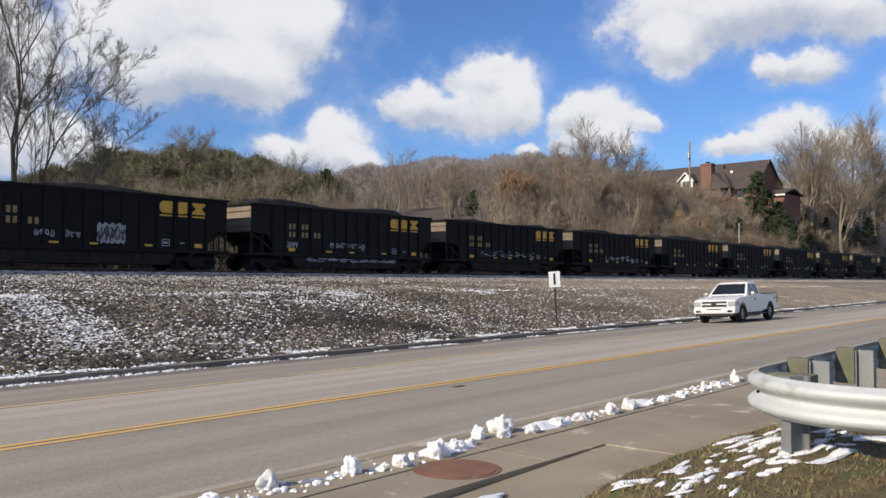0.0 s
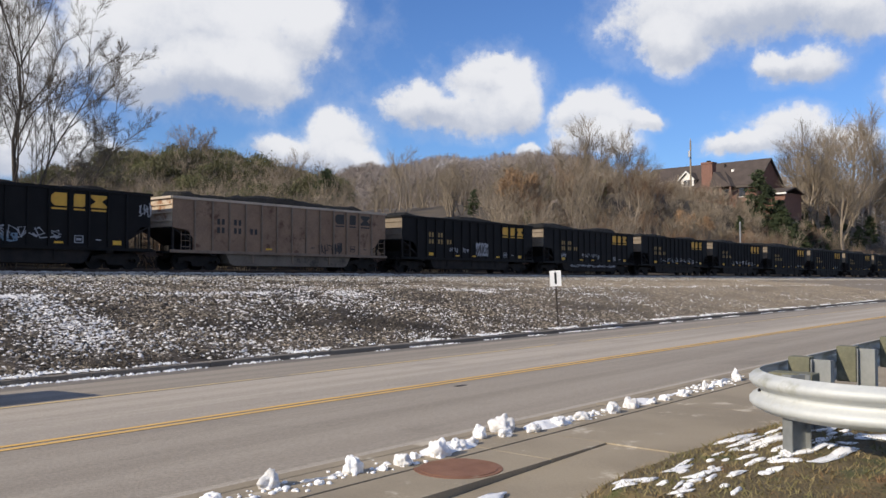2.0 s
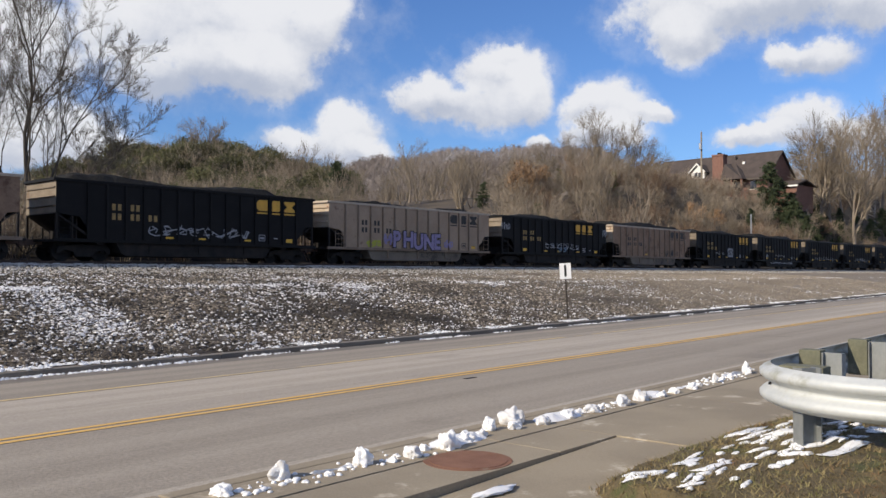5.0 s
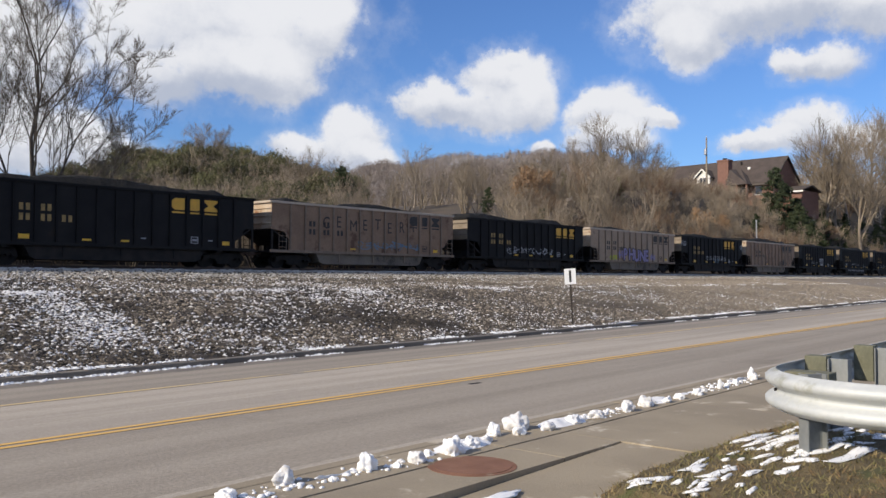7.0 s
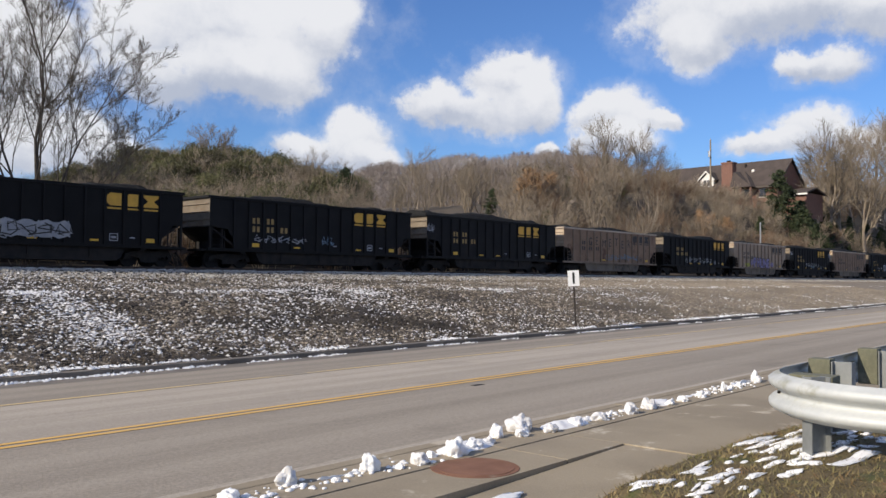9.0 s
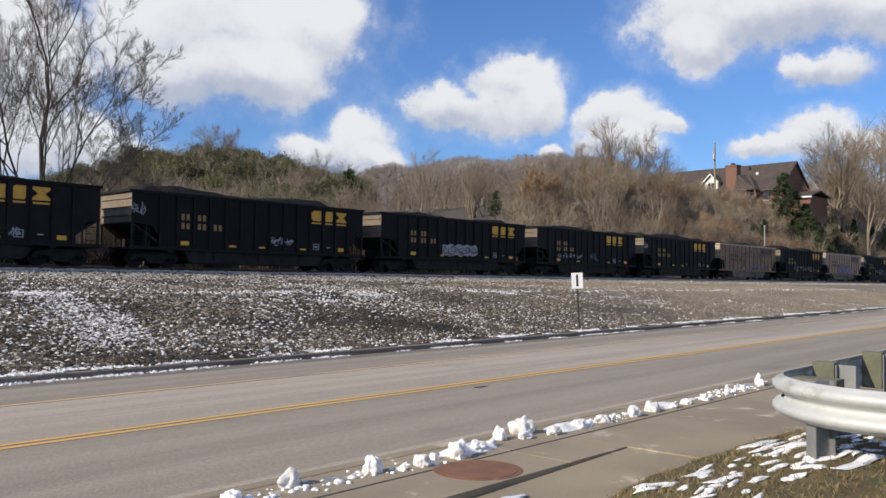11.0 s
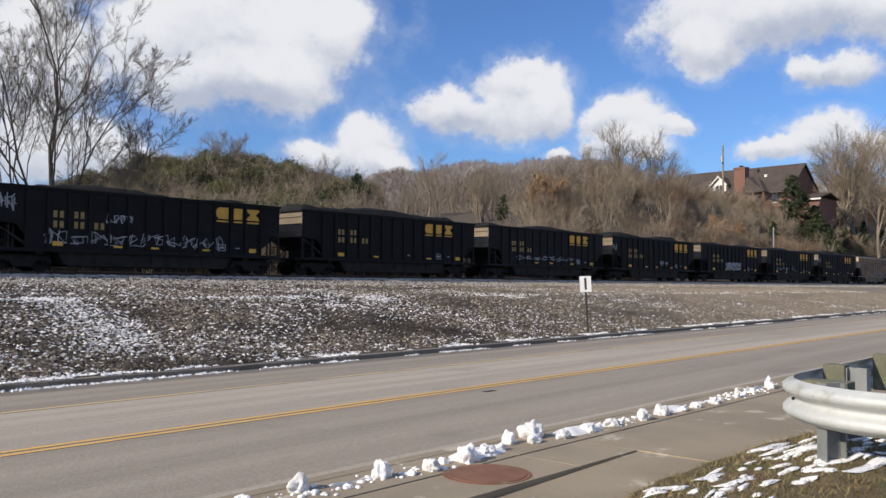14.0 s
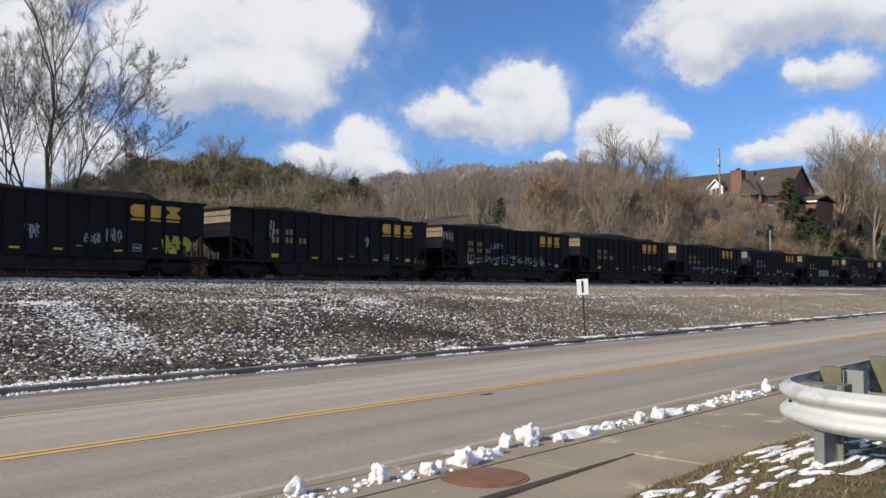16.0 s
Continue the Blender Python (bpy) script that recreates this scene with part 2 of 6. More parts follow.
def land_z(x, y):
    """The wooded land behind the railway."""
    z = bank_z(x, min(y, 42.5)) * smooth01(1 - (y - 42.5) / 120) if y < 162 else 0.0
    z += 12.3 * smooth01((y - 43) / 20) * smooth01((x - 58) / 62) * (1 + 0.15 * smooth01((y - 66) / 60)) * (1 - smooth01((y - 110) / 130))
    z += 12.6 * math.exp(-((x - 59) / 24) ** 2 - ((y - 95) / 27) ** 2) * smooth01((y - 44) / 26)
    z += 9.0 * smooth01((x - 175) / 50) * smooth01((y - 47) / 22) * smooth01((160 - y) / 60)
    # low rise added behind the track to close the bright gap under the cars
    z += 1.7 * smooth01((y - 42.5) / 4.5) * smooth01((78 - y) / 25)
    # the far ridge
    a, r = math.degrees(math.atan2(y, x)), math.hypot(x, y)
    crest = ((0, 14), (20, 16), (25, 26), (28, 58), (31, 76), (36, 77), (40, 76), (45, 69), (50, 60), (58, 36), (75, 24), (100, 20), (200, 20))
    ridge = 20.0
    for (a0, h0), (a1, h1) in zip(crest, crest[1:]):
        if a0 <= a <= a1:
            ridge = h0 + (h1 - h0) * smooth01((a - a0) / (a1 - a0))
    z += (ridge + 3.5 * fbm(a * 0.25, 0.0, 2.0)) * smooth01((r - 230) / 370) * smooth01((y - 43) / 40)
    if y > 43:
        z += 0.5 * fbm(x * 0.06, y * 0.06) * smooth01((y - 43) / 8)
    return z


def lawn_z(x, y):
    """The near verge: level with the pavement, rising a little to a mound under the guard rail."""
    m = math.exp(-(((x - 7.2) / 2.6) ** 2 + ((y - 2.0) / 1.3) ** 2))
    return 0.075 + 0.27 * m + 0.06 * smooth01((3.2 - y) / 2) + 0.02 * fbm(x * 0.9, y * 0.9)


def ground_z(x, y):
    if y < 4.4:
        return lawn_z(x, y) if y > -20 else 0.13
    if y < 5.5:
        return -0.06
    if y < 18.3:
        return road_z(y) - 0.06
    if y < 42.5:
        return bank_z(x, y) - 0.10
    return land_z(x, y)


LAND = mat("land_soil_and_litter", (0.05, 0.04, 0.03), (0.10, 0.078, 0.055), 0.25, 0.95, 0.6, 3.0, spots=(0.5, 0.51, 0.54), spot_scale=0.03, spot_cut=0.6)
xs = steps(-900, -60, 14)[:-1] + steps(-60, 0, 12)[:-1] + steps(0, 170, 120)[:-1] + steps(170, 420, 40)[:-1] + steps(420, 2200, 30)
ys = steps(-900, -20, 8)[:-1] + steps(-20, 4.35, 8) + [4.45, 5.5, 5.6, 9.7, 18.2, 18.31] + steps(18.8, 42.4, 14) + steps(42.6, 150, 54)[:-1] + steps(150, 520, 46)[:-1] + steps(520, 2200, 22)
v, f = sheet(lambda x, y: (x, y, ground_z(x, y) - (0.12 if -20 < y < 4.4 else 0.0)), xs, ys)
ground = tagged(put("ground", mesh_of("ground", v, f, LAND, True)), "brown winter hillsides with leaf litter and thin snow", "ground", kind="structure")

# ---- the road ----
v, f = sheet(lambda x, y: (x, y, road_z(y)), steps(-200, 800, 100), steps(KERB_Y + 0.01, FAR_Y, 8))
road = tagged(put("road", mesh_of("road", v, f, ROAD_DARK)), "worn grey asphalt road with a turning lane", "road", kind="structure")


def stripe(name, y, w, x0, x1, material, label, lift=0.004):
    v, f = sheet(lambda x, yy: (x, yy, road_z(yy) + lift), steps(x0, x1, 60), [y - w / 2, y + w / 2])
    return put(name, mesh_of(name, v, f, material), road, label)


stripe("worn_lane", 12.0, 3.9, -200, 800, ROAD_PALE, "paler worn asphalt of the turning lane", 0.003)
stripe("lane_line", 9.71, 0.13, -200, 600, YELLOW_LINE, "yellow painted line", 0.006)
stripe("lane_line", 9.96, 0.13, -200, 600, YELLOW_LINE, "yellow painted line", 0.006)
stripe("lane_line", 14.15, 0.15, -200, 600, YELLOW_FADED, "faded yellow line", 0.006)
stripe("salted_edge", 5.82, 0.5, -200, 600, ROAD_PALE, "pale salt-stained asphalt along the kerb", 0.002)
stripe("kerb_joint", 5.55, 0.05, -200, 600, STEEL_DARK, "dark joint against the kerb", 0.004)
stripe("gutter", 17.75, 0.95, -200, 600, CONCRETE_OLD, "dirty gutter", 0.003)
put("drain_cover", from_bm("drain_cover", box(11.05, 11.3, 9.16, 9.26, road_z(9.2) - 0.01, road_z(9.2) + 0.006), STEEL_DARK), road, "small dark iron cover")

# far kerb in cast lengths
for i in range(40):
    x0 = -12 + i * 3.05
    put("kerb_stone", from_bm("kerb_stone", box(x0, x0 + 3.03, FAR_Y, FAR_Y + 0.32, -0.75, -0.44 + 0.006 * random.uniform(-1, 1), 0.02), CONCRETE_OLD), road)
put("kerb", from_bm("kerb", box(110.1, 700, FAR_Y, FAR_Y + 0.32, -0.75, -0.44), CONCRETE_OLD), road)

# near pavement: slabs with joints, kerb edge, and a lower apron
pavement = tagged(new("pavement"), "stained concrete pavement with patchy snow along the kerb", "pavement", kind="structure")
px = -9.0
while px < 60:
    w = 3.05
    if px < 7.21:
        put("slab", from_bm("slab", box(px, min(px + w - 0.012, 7.2), 4.14, 4.785, -0.1, 0.12, 0.004), CONCRETE), pavement)
    put("slab", from_bm("slab", box(px, px + w - 0.012, 4.805, KERB_Y - 0.17, -0.1, 0.124, 0.006), CONCRETE), pavement)
    put("kerb_stone", from_bm("kerb_stone", box(px, px + w - 0.02, KERB_Y - 0.155, KERB_Y, -0.15, 0.125, 0.02), CONCRETE), pavement)
    px += w
# the apron between pavement and grass lies lower beside the first slabs, then runs level with them
for x0, x1, z0, z1, y1 in ((-9, -4, 0.05, 0.05, 4.13), (-4, 0.2, 0.05, 0.05, 4.13), (0.2, 4.4, 0.05, 0.05, 4.13), (4.4, 7.212, 0.05, 0.106, 4.13), (7.212, 9.9, 0.1188, 0.1188, 4.785), (9.9, 13.0, 0.1188, 0.1188, 4.785), (13.0, 17.0, 0.1188, 0.1188, 4.785), (17.0, 60.0, 0.1188, 0.1188, 4.785)):
    gap = 0.0 if x0 == 4.4 else 0.008
    put("slab", from_bm("slab", prism([(x0, -0.1), (x1 - gap, -0.1), (x1 - gap, z1), (x0, z0)], 2.2, y1), CONCRETE), pavement)
manhole = tagged(put("manhole_cover", from_bm("manhole_cover", bm_cyl(bm_cyl(bmesh.new(), (5.46, 4.53, 0.10), (5.46, 4.53, 0.124), 0.37, sides=48), (5.46, 4.53, 0.124), (5.46, 4.53, 0.128), 0.325, sides=48), RUST)), "round rusty iron manhole cover set in the pavement", "manhole cover")

# ---- the railway bank ----
def bank_mat(name, dark, light, cut, loose):
    """Stones or soil with wind-drifted snow."""
    m = bpy.data.materials.new(name)
    m.use_nodes = True
    g = Nodes(m.node_tree)
    b = m.node_tree.nodes["Principled BSDF"]
    at = g.add("ShaderNodeNewGeometry").outputs["Position"]
    isl = g.add("ShaderNodeNewGeometry").outputs["Random Per Island"] if loose else g.ramp(g.noise(at, 7.0, 3, 0.7), 0.3, 0.7)
    pos = g.add("ShaderNodeSeparateXYZ")
    g.link(at, pos.inputs[0])
    stone = g.mix(g.math("POWER", isl, 1.2), rgb(dark), rgb(light))
    stone = g.mix(g.ramp(g.noise(at, 0.25, 4), 0.45, 0.7), stone, rgb(dark, 1.6))
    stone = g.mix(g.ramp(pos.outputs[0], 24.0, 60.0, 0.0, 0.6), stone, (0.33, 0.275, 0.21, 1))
    # snow lies in drifts, along the lip of the bench, and in one broad drift down the slope
    lip = g.ramp(g.math("ABSOLUTE", g.math("SUBTRACT", pos.outputs[1], 27.1)), 0.55, 0.1)
    drift = g.math("ADD", g.math("MULTIPLY", g.noise(at, 0.22, 5, 0.7), 0.75), g.math("MULTIPLY", g.noise(at, 1.9, 4, 0.65), 0.35))
    drift = g.math("ADD", drift, g.math("MULTIPLY", g.math("MULTIPLY", lip, g.ramp(g.noise(at, 0.35, 3), 0.38, 0.6)), 0.30))
    wander = g.math("ADD", 11.3, g.math("MULTIPLY", g.ramp(pos.outputs[1], 23.5, 19.5), -1.0))
    broad_drift = g.math("MULTIPLY", g.math("MULTIPLY", g.ramp(g.math("ABSOLUTE", g.math("SUBTRACT", pos.outputs[0], wander)), 1.7, 0.2), g.ramp(pos.outputs[1], 19.6, 21.5)), g.math("MULTIPLY", g.ramp(pos.outputs[1], 28.2, 26.9), 0.21))
    drift = g.math("ADD", drift, broad_drift)
    for dx, dy, dr in ((21.3, 25.3, 1.3), (24.4, 26.4, 2.0), (34.0, 26.6, 2.4)):
        away = g.math("ADD", g.math("ABSOLUTE", g.math("SUBTRACT", pos.outputs[0], dx)), g.math("MULTIPLY", g.math("ABSOLUTE", g.math("SUBTRACT", pos.outputs[1], dy)), 1.8))
        drift = g.math("ADD", drift, g.ramp(away, dr, dr * 0.2, 0.0, 0.2))
    drift = g.math("ADD", drift, g.math("MULTIPLY", g.ramp(pos.outputs[0], 10.0, 5.0), 0.06))
    drift = g.math("ADD", drift, g.math("MULTIPLY", g.ramp(pos.outputs[0], 30.0, 70.0), -0.09))
    drift = g.math("ADD", drift, g.math("MULTIPLY", g.math("SUBTRACT", isl, 0.5), 0.54))
    snowy = g.ramp(drift, cut, cut + 0.08)
    col = g.mix(snowy, stone, (0.83, 0.81, 0.80, 1))
    g.link(col, b.inputs["Base Color"])
    b.inputs["Roughness"].default_value = 0.9
    bp = g.add("ShaderNodeBump")
    bp.inputs["Strength"].default_value, bp.inputs["Distance"].default_value = 0.8, 0.08
    g.link(g.noise(at, 9.0, 5, 0.7), bp.inputs["Height"])
    g.link(bp.outputs[0], b.inputs["Normal"])
    return m


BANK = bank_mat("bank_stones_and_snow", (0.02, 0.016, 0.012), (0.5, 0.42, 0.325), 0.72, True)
# soil under the stones, its colour darkened to stand for shade in the gaps
BANK_SHADED_SOIL = bank_mat("bank_shaded_soil_and_snow", (0.024, 0.018, 0.013), (0.13, 0.1, 0.07), 0.76, False)


def bank_point(x, y):
    r = 0.07 * fbm(x * 1.3, y * 1.3) + 0.05 * fbm(x * 4, y * 4, 3.0) if y > 18.7 else 0.0
    return (x, y, bank_z(x, y) + r)


bx = steps(-30, 0, 30)[:-1] + steps(0, 60, 200)[:-1] + steps(60, 260, 200)
v, f = sheet(bank_point, bx, [18.62, 18.8] + steps(19.0, 37.1, 60) + steps(37.4, 42.4, 8))
bank = tagged(put("embankment", mesh_of("embankment", v, f, BANK_SHADED_SOIL)), "stony railway embankment with dead grass and patchy snow", "embankment", kind="structure")


def stones(name, count, spot, size, material, seed, flat=0.7):
    """Many small angular stones in one mesh."""
    rng = np.random.default_rng(seed)
    base = np.array([(1, 0, 0), (-1, 0, 0), (0, 1, 0), (0, -1, 0), (0, 0, 1), (0, 0, -0.6)], float)
    tri = np.array([(0, 2, 4), (2, 1, 4), (1, 3, 4), (3, 0, 4), (2, 0, 5), (1, 2, 5), (3, 1, 5), (0, 3, 5)])
    vs, fs = [], []
    for i in range(count):
        x, y, z = spot(rng)
        s = size * rng.uniform(0.45, 1.3)
        a = rng.normal(0, 0.5)
        p = base * rng.uniform(0.6, 1.25, (6, 3)) * s * np.array((1.35, 0.8, flat))
        q = np.c_[p[:, 0] * math.cos(a) - p[:, 1] * math.sin(a), p[:, 0] * math.sin(a) + p[:, 1] * math.cos(a), p[:, 2]]
        vs.append(q + (x, y, z))
        fs.append(tri + 6 * i)
    return put(name, mesh_of(name, np.concatenate(vs).tolist(), np.concatenate(fs).tolist(), material))


def bank_spot(rng):
    x = 3 + 90 * rng.random() ** 1.6
    y = 18.75 + 16.5 * rng.random()
    return x, y, bank_z(x, y) + 0.02


def ballast_spot(rng):
    x = 6 + 160 * rng.random() ** 1.7
    y = rng.uniform(34.4, 37.7)
    return x, y, bank_z(x, y) + 0.02


tagged(stones("bank_stones", 105000, bank_spot, 0.052, BANK, 5), "loose stones and frozen tufts on the embankment", "stones", kind="stuff")
tagged(stones("track_ballast", 24000, ballast_spot, 0.062, BALLAST, 6), "pale crushed-stone ballast beside the rails", "ballast", kind="stuff")

# ---- the track ----
track = tagged(new("railway_track"), "steel rails on dark timber ties in pale ballast", "railway track", kind="structure")
RAIL_TOP = 2.14
for yy in (-0.7175, 0.7175):
    out = [(-0.07, -0.18), (0.07, -0.18), (0.07, -0.165), (0.012, -0.14), (0.012, -0.05), (0.036, -0.035), (0.036, 0.0), (-0.036, 0.0), (-0.036, -0.035), (-0.012, -0.05), (-0.012, -0.14), (-0.07, -0.165)]
    vs, fs = [], []
    xr = steps(-120, 420, 6)
    for x in xr:
        vs += [(x, TRACK_Y + yy + u, RAIL_TOP - GRADE * x + w) for u, w in out]
    n = len(out)
    for i in range(len(xr) - 1):
        fs += [(i * n + k, (i + 1) * n + k, (i + 1) * n + (k + 1) % n, i * n + (k + 1) % n) for k in range(n)]
    put("rail", mesh_of("rail", vs, fs, RAIL_STEEL), track)



def tie_mesh():
    return from_bm("tie", box(-0.115, 0.115, -1.3, 1.3, -0.18, 0.0, 0.015), TIE_WOOD)


TIE = tie_mesh()
SNOW_PAD = from_bm("snow_cap", box(-0.11, 0.11, -1.36, -1.0, -0.02, 0.07, 0.03), SNOW_DIRTY)
for i in range(300):
    x = 6 + i * 0.52
    tie = put("tie", TIE, track, at=pose(x + random.uniform(-0.03, 0.03), TRACK_Y + random.uniform(-0.05, 0.03), RAIL_TOP - 0.17 - GRADE * x, 0, 0, random.uniform(-1.5, 1.5)))
    if i < 240 and random.random() < 0.72:
        put("snow_cap", SNOW_PAD, tie)
bm = bmesh.new()
for i in range(130):
    x = 162.5 + i * 0.52
    bm_box(bm, x - 0.115, x + 0.115, TRACK_Y - 1.3, TRACK_Y + 1.3, RAIL_TOP - 0.35 - GRADE * x, RAIL_TOP - 0.17 - GRADE * x)
tagged(part("far_ties", bm, TIE_WOOD, track), kind="stuff")


# dark sheet behind the track: shade seen under the cars, put into its colour
SHADE_DARK = mat("shade_dark_ground", (0.014, 0.013, 0.012), (0.035, 0.03, 0.026), 1.2, 0.95, 0.6, 14.0, spec=0.15)
v, f = sheet(lambda x, y: (x, y, (bank_z(x, y) if y < 42.5 else land_z(x, y)) + 0.09 + 0.03 * fbm(x, y)), steps(-40, 240, 180), steps(40.9, 47.5, 9))
tagged(put("coal_dusted_verge", mesh_of("coal_dusted_verge", v, f, SHADE_DARK, True)), "ground behind the rails, its shade put into the colour", "ground", kind="structure")

# ---- the coal train ----
BLACK_PAINT = mat("black_car_paint", (0.008, 0.008, 0.0095), (0.015, 0.0148, 0.0155), 0.9, 0.7, 0.15, 14.0, spots=(0.02, 0.017, 0.015), spot_scale=0.9, spot_cut=0.62, per_object=0.5, spec=0.16)
TAN_PAINT = mat("tan_car_paint", (0.38, 0.285, 0.205), (0.28, 0.2, 0.14), 0.8, 0.7, 0.15, 12.0, spots=(0.16, 0.09, 0.055), spot_scale=1.0, spot_cut=0.58, per_object=0.25)
TAN_RIB = mat("tan_rib_paint", (0.24, 0.18, 0.135), (0.15, 0.105, 0.075), 2.0, 0.75, 0.2, 20.0)
TAN_OLD = mat("rust_stained_tan_paint", (0.25, 0.165, 0.11), (0.17, 0.105, 0.068), 0.9, 0.75, 0.15, 12.0, spots=(0.1, 0.052, 0.032), spot_scale=1.0, spot_cut=0.55, per_object=0.25)
TAN_TUB = mat("coal_dusted_tub_paint", (0.2, 0.165, 0.13), (0.1, 0.08, 0.065), 0.7, 0.8, 0.2, 14.0, spots=(0.05, 0.04, 0.033), spot_scale=0.8, spot_cut=0.55)
TAN_TOP = mat("tan_top_rail", (0.5, 0.42, 0.34), (0.36, 0.29, 0.225), 1.0, 0.7, 0.2, 20.0)
END_SHEET = mat("weathered_end_sheet", (0.23, 0.19, 0.145), (0.15, 0.115, 0.08), 1.6, 0.75, 0.2, 18.0, spots=(0.15, 0.09, 0.05), spot_scale=1.8, spot_cut=0.6, per_object=0.4)
END_RUSTY = mat("rusty_end_sheet", (0.52, 0.45, 0.36), (0.36, 0.25, 0.16), 1.2, 0.75, 0.2, 18.0, spots=(0.24, 0.11, 0.05), spot_scale=1.3, spot_cut=0.54, per_object=0.3)
COAL = mat("coal", (0.009, 0.009, 0.009), (0.024, 0.023, 0.022), 6.0, 0.85, 1.0, 24.0, dist=0.06, spec=0.25)
MARK_GOLD = mat("gold_lettering_paint", (0.72, 0.40, 0.055), (0.55, 0.31, 0.05), 3.0, 0.7, 0.05, 30.0, spots=(0.2, 0.12, 0.04), spot_scale=3.5, spot_cut=0.64)
MARK_BLACK = mat("black_lettering_paint", (0.018, 0.018, 0.02), (0.04, 0.035, 0.032), 3.0, 0.7, 0.05, 30.0)
MARK_DULL = mat("dull_gold_marks", (0.36, 0.24, 0.09), (0.2, 0.14, 0.06), 5.0, 0.8, 0.05, 30.0)
PLATE_YELLOW = mat("yellow_reflector", (0.72, 0.42, 0.03), (0.6, 0.34, 0.03), 8.0, 0.5, 0.05, 60.0)
SPRAY_WHITE = mat("white_spray_paint", (0.36, 0.37, 0.4), (0.24, 0.25, 0.28), 4.0, 0.8, 0.05, 40.0)
SPRAY_PURPLE = mat("purple_spray_paint", (0.29, 0.25, 0.4), (0.2, 0.17, 0.31), 3.0, 0.8, 0.05, 30.0)
SPRAY_GREEN = mat("yellow_green_spray_paint", (0.42, 0.42, 0.05), (0.3, 0.33, 0.06), 3.0, 0.8, 0.05, 30.0)
SPRAY_BLUE = mat("blue_spray_paint", (0.10, 0.17, 0.25), (0.16, 0.22, 0.28), 3.0, 0.8, 0.05, 30.0)

HALF, WIDE = 7.25, 1.55            # half the length over the end sheets, half the width
LOW, TOP = 0.95, 3.58              # side sheet, above the rail
SHEET = [(-HALF, TOP), (-HALF, 2.1), (-6.2, 1.98), (-5.85, 1.5), (-5.85, LOW), (6.05, LOW), (6.05, 1.35), (6.4, 1.55), (6.75, 2.0), (HALF, 2.05), (HALF, TOP)]


REAR = 0.35                        # the tan cars reach further back
SHEET_TAN = [(-HALF - REAR, TOP), (-HALF - REAR, 2.1), (-6.75, 1.98), (-6.45, 1.6), (-6.45, LOW)] + SHEET[5:]


def rib_places(tan):
    first, panels = (-6.36, 12) if tan else (-5.83, 13)
    return [first + i * (6.02 - first) / panels for i in range(panels + 1)]


def ring(bm, cx, cz, y, w, h, t, gap=None):
    """A squared-off ring, flat on the side sheet; gap leaves its right side open."""
    bm_box(bm, cx - w / 2, cx + w / 2, y - 0.005, y, cz + h / 2 - t, cz + h / 2)
    bm_box(bm, cx - w / 2, cx + w / 2, y - 0.005, y, cz - h / 2, cz - h / 2 + t)
    bm_box(bm, cx - w / 2, cx - w / 2 + t * 1.25, y - 0.0048, y, cz - h / 2 + t, cz + h / 2 - t)
    if not gap:
        bm_box(bm, cx + w / 2 - t * 1.25, cx + w / 2, y - 0.0048, y, cz - h / 2 + t, cz + h / 2 - t)


def poly(bm, pts, y, depth=0.005):
    a = [bm.verts.new((x, y, z)) for x, z in pts]
    b = [bm.verts.new((x, y - depth, z)) for x, z in pts]
    bm.faces.new(a)
    bm.faces.new(b[::-1])
    for i in range(len(pts)):
        bm.faces.new((a[i], a[(i + 1) % len(pts)], b[(i + 1) % len(pts)], b[i]))


def scribble(bm, x0, x1, z0, z1, y, rng, strokes=5, w=0.05, wild=1.0):
    """A spray-can scrawl: one bent ribbon that runs through a box."""
    pts = []
    for s in range(strokes):
        cx = x0 + (x1 - x0) * (s + 0.5) / strokes
        ww = (x1 - x0) / strokes * 0.5
        a = rng.uniform(0, 6.28)
        for k in range(9):
            a += rng.choice((0.9, 1.5, 2.2, 2.7, -1.2)) * rng.uniform(0.8, 1.2) * wild
            pts.append((cx + ww * math.cos(a) * rng.uniform(0.5, 1.05), (z0 + z1) / 2 + (z1 - z0) / 2 * math.sin(a) * rng.uniform(0.5, 1.0)))
    rail = []
    for k, (x, z) in enumerate(pts):
        xa, za = pts[max(k - 1, 0)]
        xb, zb = pts[min(k + 1, len(pts) - 1)]
        d = math.hypot(xb - xa, zb - za) + 1e-6
        nx, nz = -(zb - za) / d * w / 2, (xb - xa) / d * w / 2
        yy = y - 0.0004 * k
        rail.append((bm.verts.new((x + nx, yy, z + nz)), bm.verts.new((x - nx, yy, z - nz))))
    for (a0, b0), (a1, b1) in zip(rail, rail[1:]):
        bm.faces.new((a0, a1, b1, b0))


def letters(bm_parent, words, x, z, size, material, y, name="painted_word", spread=1.0, squeeze=1.0, fat=0.0):
    """Words in the built-in face, laid flat on the side sheet."""
    cu = bpy.data.curves.new("word", "FONT")
    cu.body, cu.size, cu.extrude, cu.space_character = words, size, 0.003, spread
    cu.offset = fat
    tmp = bpy.data.objects.new("word", cu)
    me = bpy.data.meshes.new_from_object(tmp)
    bpy.data.objects.remove(tmp)
    me.transform(Matrix.Translation((x, y, z)) @ Matrix.Rotation(radians(90), 4, "X") @ Matrix.Diagonal((squeeze, 1, 1, 1)))
    me.materials.clear()
    me.materials.append(material)
    return put(name, me, bm_parent)


